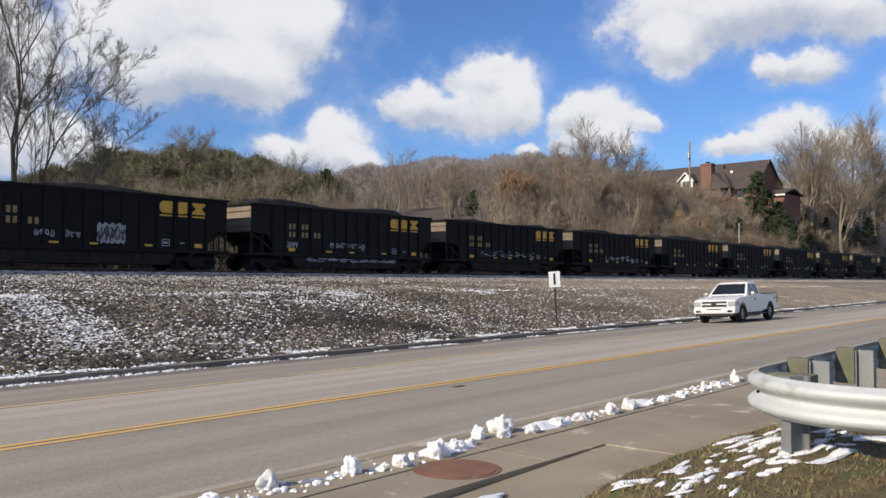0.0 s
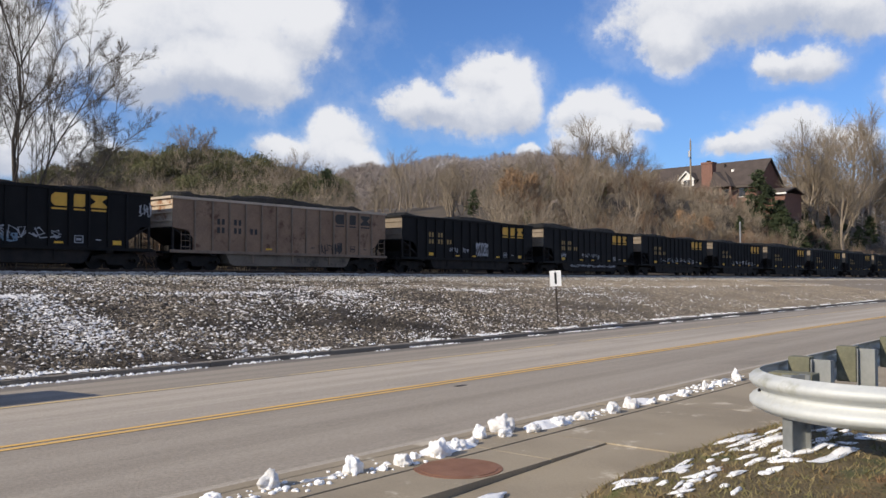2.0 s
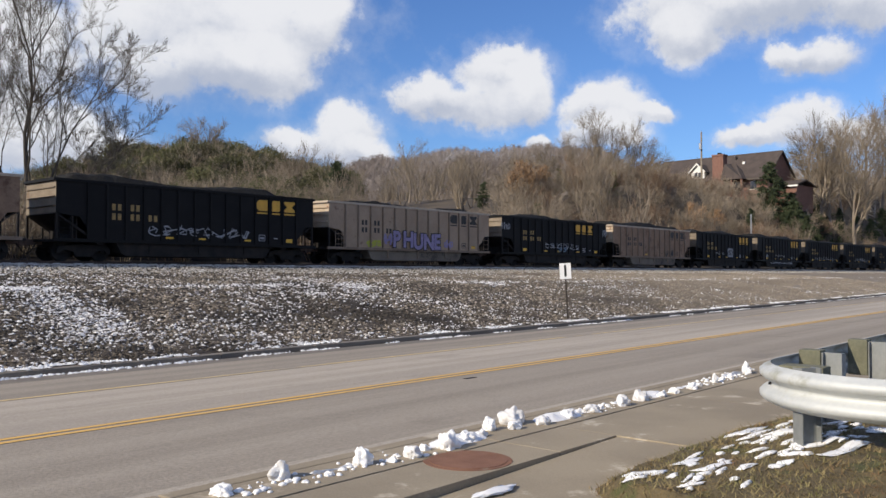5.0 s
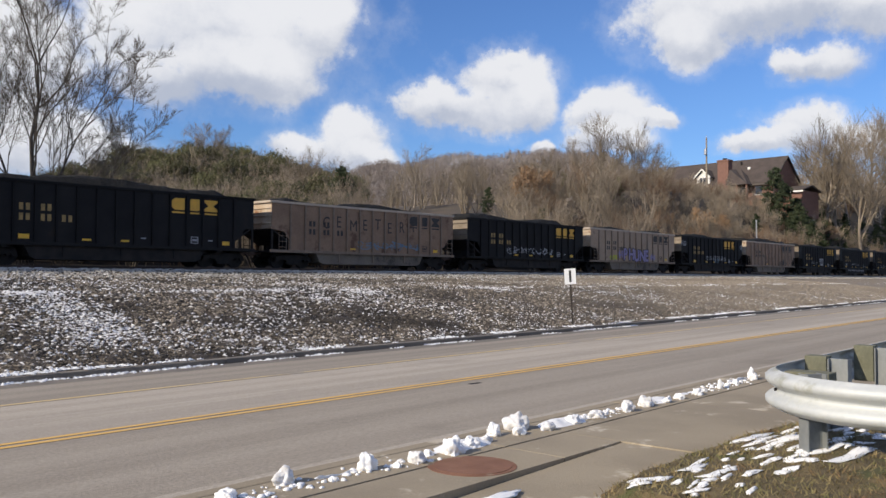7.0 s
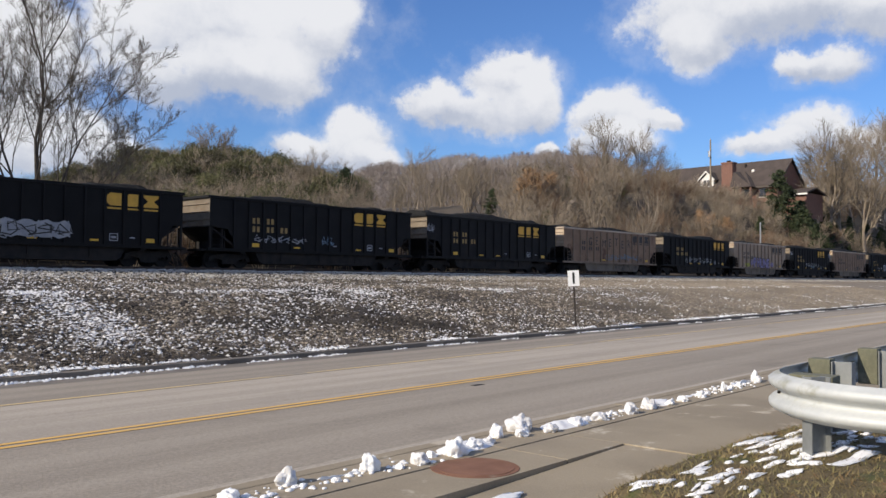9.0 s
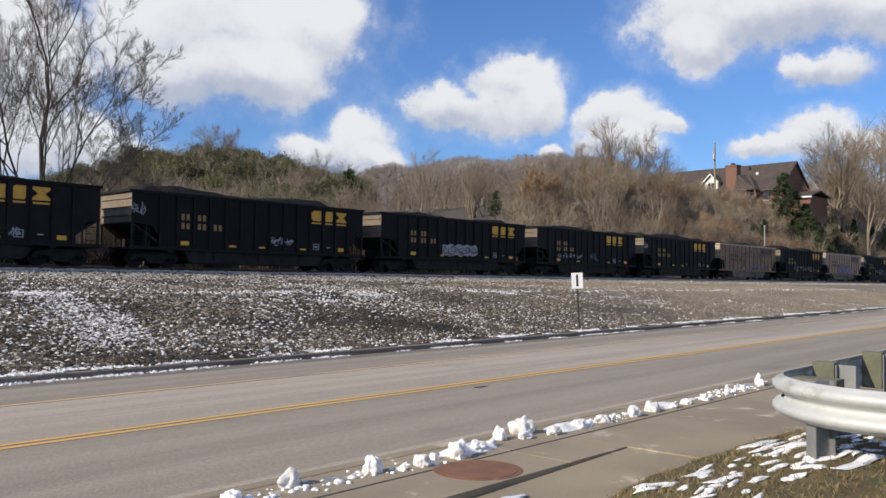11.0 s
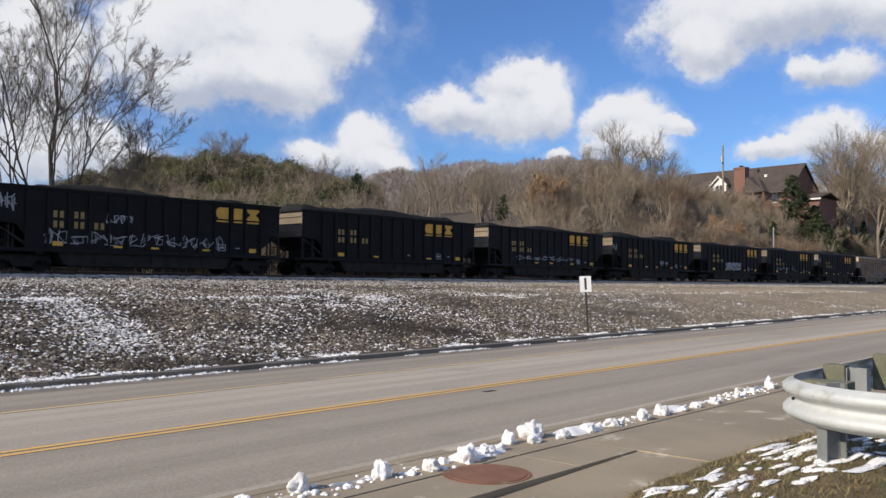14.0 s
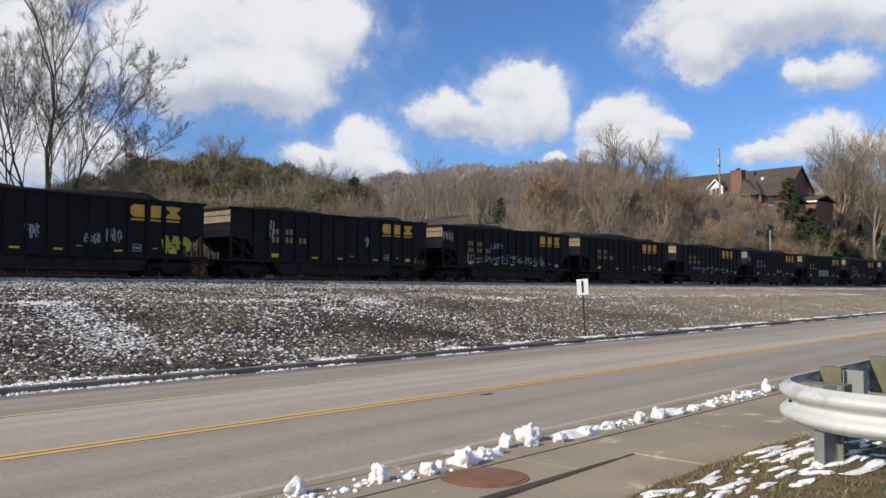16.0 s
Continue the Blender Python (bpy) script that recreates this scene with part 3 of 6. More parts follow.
def coal_mesh(seed, lo=-7.1, hi=6.8):
    rng = random.Random(seed)
    sag, peak = rng.uniform(-0.08, 0.1), rng.uniform(0.28, 0.4)
    e0, e1 = rng.uniform(0.3, 1.2), rng.uniform(1.4, 2.8)

    def f(x, y):
        end = min(smooth01((x - lo) / e0), smooth01((hi - x) / e1))
        side = smooth01((1.45 - abs(y)) / 0.75)
        h = 3.4 + end * side * (peak + 0.15 + 0.12 * math.sin(x * 0.75 + seed) + sag) + 0.09 * fbm(x * 1.4 + seed * 7, y * 1.4, seed)
        return (x, y, h)

    v, fc = sheet(f, steps(-7.18, 7.18, 60), steps(-1.45, 1.45, 10))
    return mesh_of("coal_load", v, fc, COAL)


def wheelset_mesh():
    bm = bmesh.new()
    for s in (-1, 1):
        bm_cyl(bm, (0, s * 0.67, 0), (0, s * 0.80, 0), 0.46, sides=24)
        bm_cyl(bm, (0, s * 0.64, 0), (0, s * 0.67, 0), 0.49, sides=24)
        for k in range(3):
            a = k * 2.094
            bm_cyl(bm, (0.3 * math.cos(a), s * 0.80, 0.3 * math.sin(a)), (0.3 * math.cos(a), s * 0.812, 0.3 * math.sin(a)), 0.05, sides=8)
    bm_cyl(bm, (0, -1.02, 0), (0, 1.02, 0), 0.085, sides=10)
    return from_bm("wheelset", bm, STEEL_DARK)


WHEELSET = wheelset_mesh()
SIDE_FRAME = [(-1.25, 0.36), (-1.2, 0.6), (-0.85, 0.68), (-0.35, 0.74), (0.35, 0.74), (0.85, 0.68), (1.2, 0.6), (1.25, 0.36), (1.05, 0.36), (0.95, 0.52), (0.5, 0.42), (0.38, 0.2), (-0.38, 0.2), (-0.5, 0.42), (-0.95, 0.52), (-1.05, 0.36)]
train, train_wheels = [], []
MESHES = {}


def shared(key, make):
    if key not in MESHES:
        MESHES[key] = make()
    return MESHES[key]


def coal_car(i, tan, deco):
    rng = random.Random(100 + i)
    paint, rib_paint = (TAN_OLD if i in (1, 5) else TAN_PAINT, TAN_RIB) if tan else (BLACK_PAINT, BLACK_PAINT)
    key = ("old" if i in (1, 5) else "tan") if tan else "black"
    car = tagged(new("coal_hopper_car"), "dusty tan steel coal car heaped with coal" if tan else "black steel coal car heaped with coal", "railway car", "cars of the coal train")
    if deco.get("label"):
        car["label"] = deco["label"]
    for s in (-1, 1):
        y0, y1 = (-WIDE, -WIDE + 0.03) if s < 0 else (WIDE - 0.03, WIDE)
        put("side_sheet", shared((key, "side", s), lambda: from_bm("side_sheet", prism(SHEET_TAN if tan else SHEET, y0, y1), paint)), car)
        put("top_rail", shared((key, "toprail", s), lambda: from_bm("top_rail", box(-HALF - 0.04 - (REAR if tan else 0.0), HALF + 0.04, min(y0, y1) - 0.05, max(y0, y1) + 0.05, TOP - 0.06, TOP + 0.07, 0.015), TAN_TOP if tan else BLACK_PAINT)), car)
        put("side_sill", shared((key, "sill", s), lambda: from_bm("side_sill", box(-HALF - 0.12 - (REAR if tan else 0.0), HALF + 0.12, min(y0, y1) - 0.03, max(y0, y1) + 0.03, LOW - 0.1, LOW + 0.05, 0.01), rib_paint)), car)
    for x in rib_places(tan):
        put("rib", shared((key, "rib"), lambda: from_bm("rib", box(-0.045, 0.045, -0.075, -0.001, LOW + 0.06, TOP - 0.07, 0.01), rib_paint)), car, at=pose(x, -WIDE, 0))
    # end sheets, slope sheets, end platforms
    for s in (-1, 1):
        far = HALF + (REAR if tan and s < 0 else 0.0)
        end = put("end_sheet", shared((key, "end", s), lambda: from_bm("end_sheet", box(min(s * far, s * (far - 0.04)), max(s * far, s * (far - 0.04)), -WIDE + 0.032, WIDE - 0.032, 2.1, TOP - 0.02), END_RUSTY if tan else END_SHEET)), car, "sunlit weathered end sheet")
        for z in (2.45, 2.85, 3.25):
            put("stiffener", shared((key, "stiff", s, z), lambda: from_bm("stiffener", box(min(s * far, s * (far + 0.06)), max(s * far, s * (far + 0.06)), -WIDE + 0.1, WIDE - 0.1, z - 0.03, z + 0.03, 0.01), END_RUSTY if tan else END_SHEET)), end)
        put("end_rail", shared((key, "endrail", s), lambda: from_bm("end_rail", box(min(s * far, s * (far + 0.12)), max(s * far, s * (far + 0.12)), -WIDE - 0.02, WIDE + 0.02, TOP - 0.05, TOP + 0.075, 0.015), TAN_TOP if tan else BLACK_PAINT)), car)
        put("slope_sheet", shared((key, "slope", s), lambda: from_bm("slope_sheet", prism([(s * far, 2.14), (s * far, 2.08), (s * 5.3, 0.75), (s * 5.0, 0.75)], -WIDE + 0.035, WIDE - 0.035), STEEL_DARK)), car)
        put("end_platform", shared((key, "plat", s), lambda: from_bm("end_platform", box(min(s * 5.7, s * 7.6), max(s * 5.7, s * 7.6), -1.4, 1.4, LOW - 0.1, LOW, 0.01), STEEL_DARK)), car)
        # added plate: keeps daylight from showing through the end opening
        put("bulkhead", shared((key, "backing", s), lambda: from_bm("bulkhead", box(min(s * 6.2, s * 6.26), max(s * 6.2, s * 6.26), -WIDE + 0.2, WIDE - 0.2, LOW, 1.98), STEEL_DARK)), car)
        for y in (-WIDE + 0.05, WIDE - 0.05):
            put("corner_post", shared((key, "post"), lambda: from_bm("corner_post", box(-0.05, 0.05, -0.05, 0.05, LOW, 2.05, 0.01), STEEL_DARK)), car, at=pose(s * (far - 0.05), y, 0))
            put("inner_post", shared((key, "ipost"), lambda: from_bm("inner_post", box(-0.03, 0.03, -0.03, 0.03, LOW, 1.98, 0.008), STEEL_DARK)), car, at=pose(s * (far - 0.75), y, 0))
        ladder = put("ladder", shared((key, "ladder", s), lambda: from_bm("ladder", ladder_bm(s), rib_paint)), car)
        put("coupler", shared(("coupler", s), lambda: from_bm("coupler", bm_box(bm_box(bmesh.new(), min(s * 7.0, s * 7.9), max(s * 7.0, s * 7.9), -0.1, 0.1, 0.72, 0.95, 0.02), min(s * 7.8, s * 8.015), max(s * 7.8, s * 8.015), -0.16, 0.16, 0.66, 1.0, 0.04), RAIL_STEEL)), car)
        put("air_hose", shared(("hose", s), lambda: from_bm("air_hose", bm_cyl(bm_cyl(bmesh.new(), (s * 7.6, -0.35, 0.75), (s * 7.85, -0.4, 0.4), 0.03, sides=6), (s * 7.85, -0.4, 0.4), (s * 7.98, -0.3, 0.32), 0.03, sides=6), STEEL_DARK)), car)
        # bogie
        bogie = put("bogie", shared("bolster", lambda: from_bm("bogie", box(-0.2, 0.2, -1.0, 1.0, 0.35, 0.72, 0.03), STEEL_DARK)), car, "dark cast-steel bogie", pose(s * 5.75, 0, 0))
        for y in (-1.02, 1.02):
            put("side_frame", shared("frame", lambda: from_bm("side_frame", prism(SIDE_FRAME, -0.08, 0.08), STEEL_DARK)), bogie, at=pose(0, y, 0))
        for x in (-0.89, 0.89):
            w = put("wheelset", WHEELSET, bogie)
            w.delta_location = (x, 0, 0.46)
            train_wheels.append(w)
    put("centre_sill", shared("csill", lambda: from_bm("centre_sill", box(-7.2, 7.2, -0.25, 0.25, 0.6, 0.92, 0.01), STEEL_DARK)), car)
    # belly: rounded tubs on the tan cars, hoppers on the black ones
    tub = [(-4.4, LOW - 0.08), (-4.15, 0.38), (-3.9, 0.25), (3.9, 0.25), (4.15, 0.38), (4.4, LOW - 0.08)]
    put("tub", shared((key, "tub"), lambda: from_bm("tub", prism(tub, -WIDE + 0.12, WIDE - 0.12), TAN_TUB if tan else STEEL_DARK)), car)
    for x in (-2.7, 0.0, 2.7):
        put("tub_strap", shared((key, "strap"), lambda: from_bm("tub_strap", box(-0.05, 0.05, -WIDE + 0.07, -WIDE + 0.119, 0.4, LOW - 0.1, 0.008), TAN_RIB if tan else STEEL_DARK)), car, at=pose(x, 0, 0))
    k = i % 5
    put("coal_load", shared(("coal", k), lambda: coal_mesh(k + 1)), car, "heaped black coal")
    markings(car, i, tan, deco, rng)
    train.append((i, car))


def ladder_bm(s):
    bm = bmesh.new()
    x0 = s * (HALF - 0.62) if s > 0 else -HALF + 0.12
    for z in (1.15, 1.45, 1.75):
        bm_cyl(bm, (x0, -WIDE - 0.03, z), (x0 + 0.5, -WIDE - 0.03, z), 0.016, sides=6)
    for x in (x0, x0 + 0.5):
        bm_cyl(bm, (x, -WIDE - 0.03, LOW), (x, -WIDE - 0.03, 1.95), 0.018, sides=6)
    return bm


def markings(car, i, tan, deco, rng):
    y = -WIDE - 0.004
    big, small = (MARK_BLACK, MARK_BLACK) if tan else (MARK_GOLD, MARK_GOLD)
    q = rib_places(tan)
    mid = [(a + b) / 2 for a, b in zip(q, q[1:])]
    e = 1 if tan or i in (2, 6, 7, 10, 11) else 0     # some cars carry the emblem a panel further back
    x = mid[10 - e]
    bm = bmesh.new()
    poly(bm, [(x - 0.2, 3.36), (x - 0.36, 3.22), (x - 0.36, 2.92), (x - 0.2, 2.78), (x + 0.34, 2.78), (x + 0.34, 3.36)], y)
    part("emblem", bm, big, car, "painted emblem block")
    x = mid[11 - e]
    bm = bmesh.new()
    poly(bm, [(x - 0.19, 3.36), (x - 0.26, 3.29), (x - 0.26, 2.78), (x + 0.19, 2.78), (x + 0.26, 2.85), (x + 0.26, 3.36)], y)
    part("emblem", bm, big, car, "painted emblem block")
    x = mid[12 - e]
    bm = bmesh.new()
    poly(bm, [(x - 0.38, 3.36), (x - 0.38, 3.25), (x - 0.15, 3.07), (x - 0.38, 2.89), (x - 0.38, 2.78), (x + 0.38, 2.78), (x + 0.38, 2.89), (x + 0.15, 3.07), (x + 0.38, 3.25), (x + 0.38, 3.36)], y)
    part("emblem", bm, big, car, "painted emblem block")
    for k, h in ((10 - e, 0.34), (11 - e, 0.26), (12 - e, 0.36)):
        part("underline", box(mid[k] - h, mid[k] + h, y - 0.005, y, 2.62, 2.7), big, car)
    # reporting marks and number, as plain bars
    if deco.get("plain") != 1:
        for z, groups in ((2.5, ((1, 2), (2, 2))), (2.06, ((1, 2), (2, 2), (3, 2)))):
            for p, n in groups:
                for c in range(n):
                    x = mid[p] - 0.13 + c * 0.28
                    part("mark_bar", box(x - 0.085, x + 0.085, y - 0.005, y, z - 0.15, z + 0.15), MARK_BLACK if tan else MARK_DULL, car)
    # reflectors and small plates along the sill
    for k, w in ((0 if tan else 1, 0.45), (4, 0.42), (6, 0.4), (9, 0.4), (len(mid) - 1, 0.42)):
        if rng.random() < (0.45 if tan else 0.92):
            h = 0.2 if k in (0, 1, len(mid) - 1) else 0.09
            part("reflector", box(mid[k] - w / 2, mid[k] + w / 2, y - 0.005, y, 1.12, 1.12 + h), PLATE_YELLOW, car)
    bm = bmesh.new()
    ring(bm, mid[10], 1.33, y, 0.42, 0.34, 0.035)
    part("stencil_bar", box(mid[10] - 0.12, mid[10] + 0.12, y - 0.005, y, 1.27, 1.38), SPRAY_WHITE if not tan else MARK_BLACK, car)
    part("stencil", bm, SPRAY_WHITE if not tan else MARK_BLACK, car)
    for x in (mid[7], mid[11]):
        part("stencil_bar", box(x - 0.13, x + 0.13, y - 0.005, y, 1.3, 1.35), SPRAY_WHITE if not tan else MARK_BLACK, car)
    for x0, x1, z0, z1 in deco.get("fill", ()):
        bm = bmesh.new()
        n = 14
        up = [(x0 + (x1 - x0) * k / n, z1 + 0.07 * math.sin(k * 1.9 + i) - 0.1 * (k in (0, n))) for k in range(n + 1)]
        dn = [(x0 + (x1 - x0) * k / n, z0 + 0.06 * math.sin(k * 2.3 + i) + 0.1 * (k in (0, n))) for k in range(n + 1)]
        poly(bm, up + dn[::-1], y - 0.077)
        part("spray_paint", bm, SPRAY_WHITE, car, "filled grey-white spray-painted shape")
        bm = bmesh.new()
        scribble(bm, x0, x1, z0, z1, y - 0.083, rng, 5, 0.06)
        part("spray_paint", bm, MARK_BLACK, car, "black sprayed outlines")
    for kind, x0, x1, z0, z1, n, w in deco.get("spray", ()):
        bm = bmesh.new()
        m = {"w": SPRAY_WHITE, "p": SPRAY_PURPLE, "g": SPRAY_GREEN, "b": SPRAY_BLUE, "k": MARK_BLACK}[kind]
        scribble(bm, x0, x1, z0, z1, y - 0.006, rng, n, w)
        part("spray_paint", bm, m, car, "sprayed scrawl")
    if deco.get("purple"):
        for k, (ch, lx, w) in enumerate((("P", -2.45, 0.95), ("H", -1.55, 1.0), ("U", -0.6, 1.0), ("N", 0.35, 1.0), ("E", 1.35, 0.95))):
            lz = 1.12 - 0.03 * k + 0.04 * math.sin(k * 2.0)
            letters(car, ch, lx, lz, 1.35, MARK_BLACK, y - 0.076, "painted_letter", 1.0, w, 0.11)
            letters(car, ch, lx, lz, 1.35, SPRAY_PURPLE, y - 0.080, "painted_letter", 1.0, w, 0.055)
        bm = bmesh.new()
        scribble(bm, -3.2, -2.5, 1.2, 2.0, y - 0.078, rng, 2, 0.14)
        scribble(bm, 2.3, 3.3, 1.05, 1.7, y - 0.078, rng, 2, 0.14)
        part("spray_paint", bm, SPRAY_PURPLE, car, "purple sprayed flourishes")
    if deco.get("word"):
        for k, ch in enumerate(deco["word"]):
            letters(car, ch, mid[2 + k] - 0.28, 2.3 + 0.1 * math.sin(k * 2.1), 0.95, MARK_BLACK, y - 0.002, "painted_letter", 1.0, 0.85)


TAN_CARS = (1, 3, 5)
DECO = {
    0: {"label": "black steel coal car with white graffiti, heaped with coal", "fill": [(0.2, 1.6, 1.2, 2.1)], "spray": [("w", -2.6, -1.7, 1.35, 1.75, 4, 0.04), ("w", -1.3, -0.5, 1.35, 1.75, 3, 0.04)]},
    1: {"label": "dusty tan coal car streaked with black spray paint", "spray": [("k", 1.7, 3.2, 0.75, 1.7, 3, 0.06), ("k", 2.9, 3.6, 1.0, 1.75, 5, 0.1)]},
    2: {"dull": 1, "spray": [("w", -7.4, -6.3, 2.6, 3.2, 4, 0.05), ("w", -1.9, 3.0, 1.3, 1.85, 7, 0.05), ("b", 0.0, 1.1, 1.1, 1.6, 3, 0.08), ("w", 6.6, 7.3, 2.4, 3.2, 3, 0.05)]},
    3: {"label": "tan coal car with a broad purple graffiti band", "purple": 1, "spray": [("g", -4.6, -3.4, 1.05, 1.5, 3, 0.12)]},
    4: {"spray": [("w", -3.0, 3.0, 1.2, 1.8, 8, 0.05)]},
    5: {"label": "tan coal car with tall black spray-painted letters", "word": "CEMETERY", "spray": [("b", -1.5, 4.0, 1.1, 1.75, 8, 0.06)]},
    6: {"spray": [("w", -7.3, -6.5, 2.4, 3.2, 2, 0.05)]},
    7: {"spray": [("w", -4.6, -1.0, 1.3, 1.8, 7, 0.04), ("b", 0.0, 1.0, 1.3, 1.9, 3, 0.05)]},
    8: {"label": "black coal car with a white graffiti scrawl", "fill": [(-1.8, 1.7, 1.2, 1.9)], "spray": [("w", -1.9, 1.9, 1.1, 2.0, 6, 0.07)]},
    9: {"spray": [("w", -7.3, -6.5, 2.4, 3.2, 2, 0.05), ("w", 0.5, 2.2, 1.3, 1.8, 3, 0.06)]},
    10: {"spray": [("w", -4.4, 3.0, 1.3, 1.7, 7, 0.035), ("w", 3.2, 3.8, 1.15, 1.7, 3, 0.05)]},
    12: {"label": "black coal car covered in white chalk scrawls", "spray": [("w", -7.3, -6.2, 2.5, 3.3, 4, 0.05), ("w", -2.4, -1.0, 2.2, 2.7, 4, 0.05), ("w", -5.2, 3.8, 1.15, 1.9, 14, 0.045)]},
    13: {"label": "black coal car with peeling white patches", "spray": [("w", -4.9, -4.5, 2.0, 3.2, 1, 0.1), ("w", 2.0, 2.3, 1.9, 2.6, 1, 0.1)]},
    14: {"label": "black coal car with yellow-green graffiti", "spray": [("g", 5.0, 6.5, 1.1, 2.0, 3, 0.2), ("w", 1.2, 2.0, 1.4, 2.0, 4, 0.05), ("w", 2.2, 3.0, 1.4, 2.3, 3, 0.05), ("w", -1.4, -0.7, 1.5, 2.3, 3, 0.05)]},
    -1: {"spray": [("w", -4.9, -4.0, 1.3, 1.7, 4, 0.05), ("w", -1.7, 1.2, 1.35, 1.75, 7, 0.045), ("w", -3.5, 4.0, 0.55, 0.8, 9, 0.04)]},
    -2: {"dull": 1, "spray": [("w", -3.6, 3.5, 1.2, 1.7, 7, 0.035)]},
    -3: {"dull": 1, "spray": [("w", -2.4, 3.4, 1.2, 1.7, 6, 0.06)]},
}
for i in range(-10, 16):
    coal_car(i, i in TAN_CARS, DECO.get(i, {"dull": 1} if i < -3 else {}))

# ---- the pickup ----
TRUCK_Y = 15.86
WHITE_PAINT = mat("white_car_paint", (0.70, 0.70, 0.70), (0.63, 0.625, 0.615), 0.8, 0.25, 0.0, 10.0)
CAR_GLASS = mat("tinted_glass", (0.012, 0.014, 0.016), (0.018, 0.02, 0.022), 0.5, 0.06, 0.0, 2.0)
TYRE = mat("tyre_rubber", (0.018, 0.018, 0.018), (0.03, 0.028, 0.026), 6.0, 0.9, 0.2, 30.0, spec=0.25)
ALLOY = mat("alloy_rim", (0.33, 0.33, 0.33), (0.42, 0.42, 0.42), 4.0, 0.4, 0.05, 20.0, metal=0.6)
# darker alloy for the wheel disc: shade of the rim holes as colour
SPOKE_GAP_DARK = mat("shaded_spoke_gaps", (0.07, 0.07, 0.072), (0.11, 0.11, 0.11), 5.0, 0.5, 0.1, 20.0, metal=0.5)
TRIM_BLACK = mat("black_plastic", (0.015, 0.015, 0.016), (0.025, 0.025, 0.026), 4.0, 0.6, 0.1, 30.0)
CHROME = mat("chrome", (0.62, 0.62, 0.63), (0.7, 0.7, 0.7), 2.0, 0.15, 0.0, 10.0, metal=1.0)
LAMP_CLEAR = mat("headlamp_lens", (0.3, 0.31, 0.32), (0.42, 0.42, 0.43), 6.0, 0.12, 0.1, 20.0)
LAMP_AMBER = mat("amber_lens", (0.7, 0.2, 0.04), (0.6, 0.17, 0.04), 6.0, 0.2, 0.0, 20.0)
LAMP_RED = mat("red_lens", (0.4, 0.02, 0.02), (0.3, 0.015, 0.015), 6.0, 0.2, 0.0, 20.0)
pickup = tagged(new("pickup_truck"), "white extended-cab pickup truck with alloy wheels, driving along the road", "pickup truck")
# local: x from the front axle back, y across, z up


def arch(cx, r, z0, n=10):
    a0 = math.asin(max(-1, min(1, (z0 - 0.43) / r)))
    return [(cx + r * math.cos(a), 0.43 + r * math.sin(a)) for a in steps(a0, math.pi - a0, n)]


def bevel_rims(bm, y, offset, segments=2):
    edges = [e for e in bm.edges if abs(e.verts[0].co.y - e.verts[1].co.y) < 1e-5 and abs(abs(e.verts[0].co.y) - y) < 1e-4]
    bmesh.ops.bevel(bm, geom=edges, offset=offset, segments=segments, profile=0.6, affect="EDGES")
    return bm


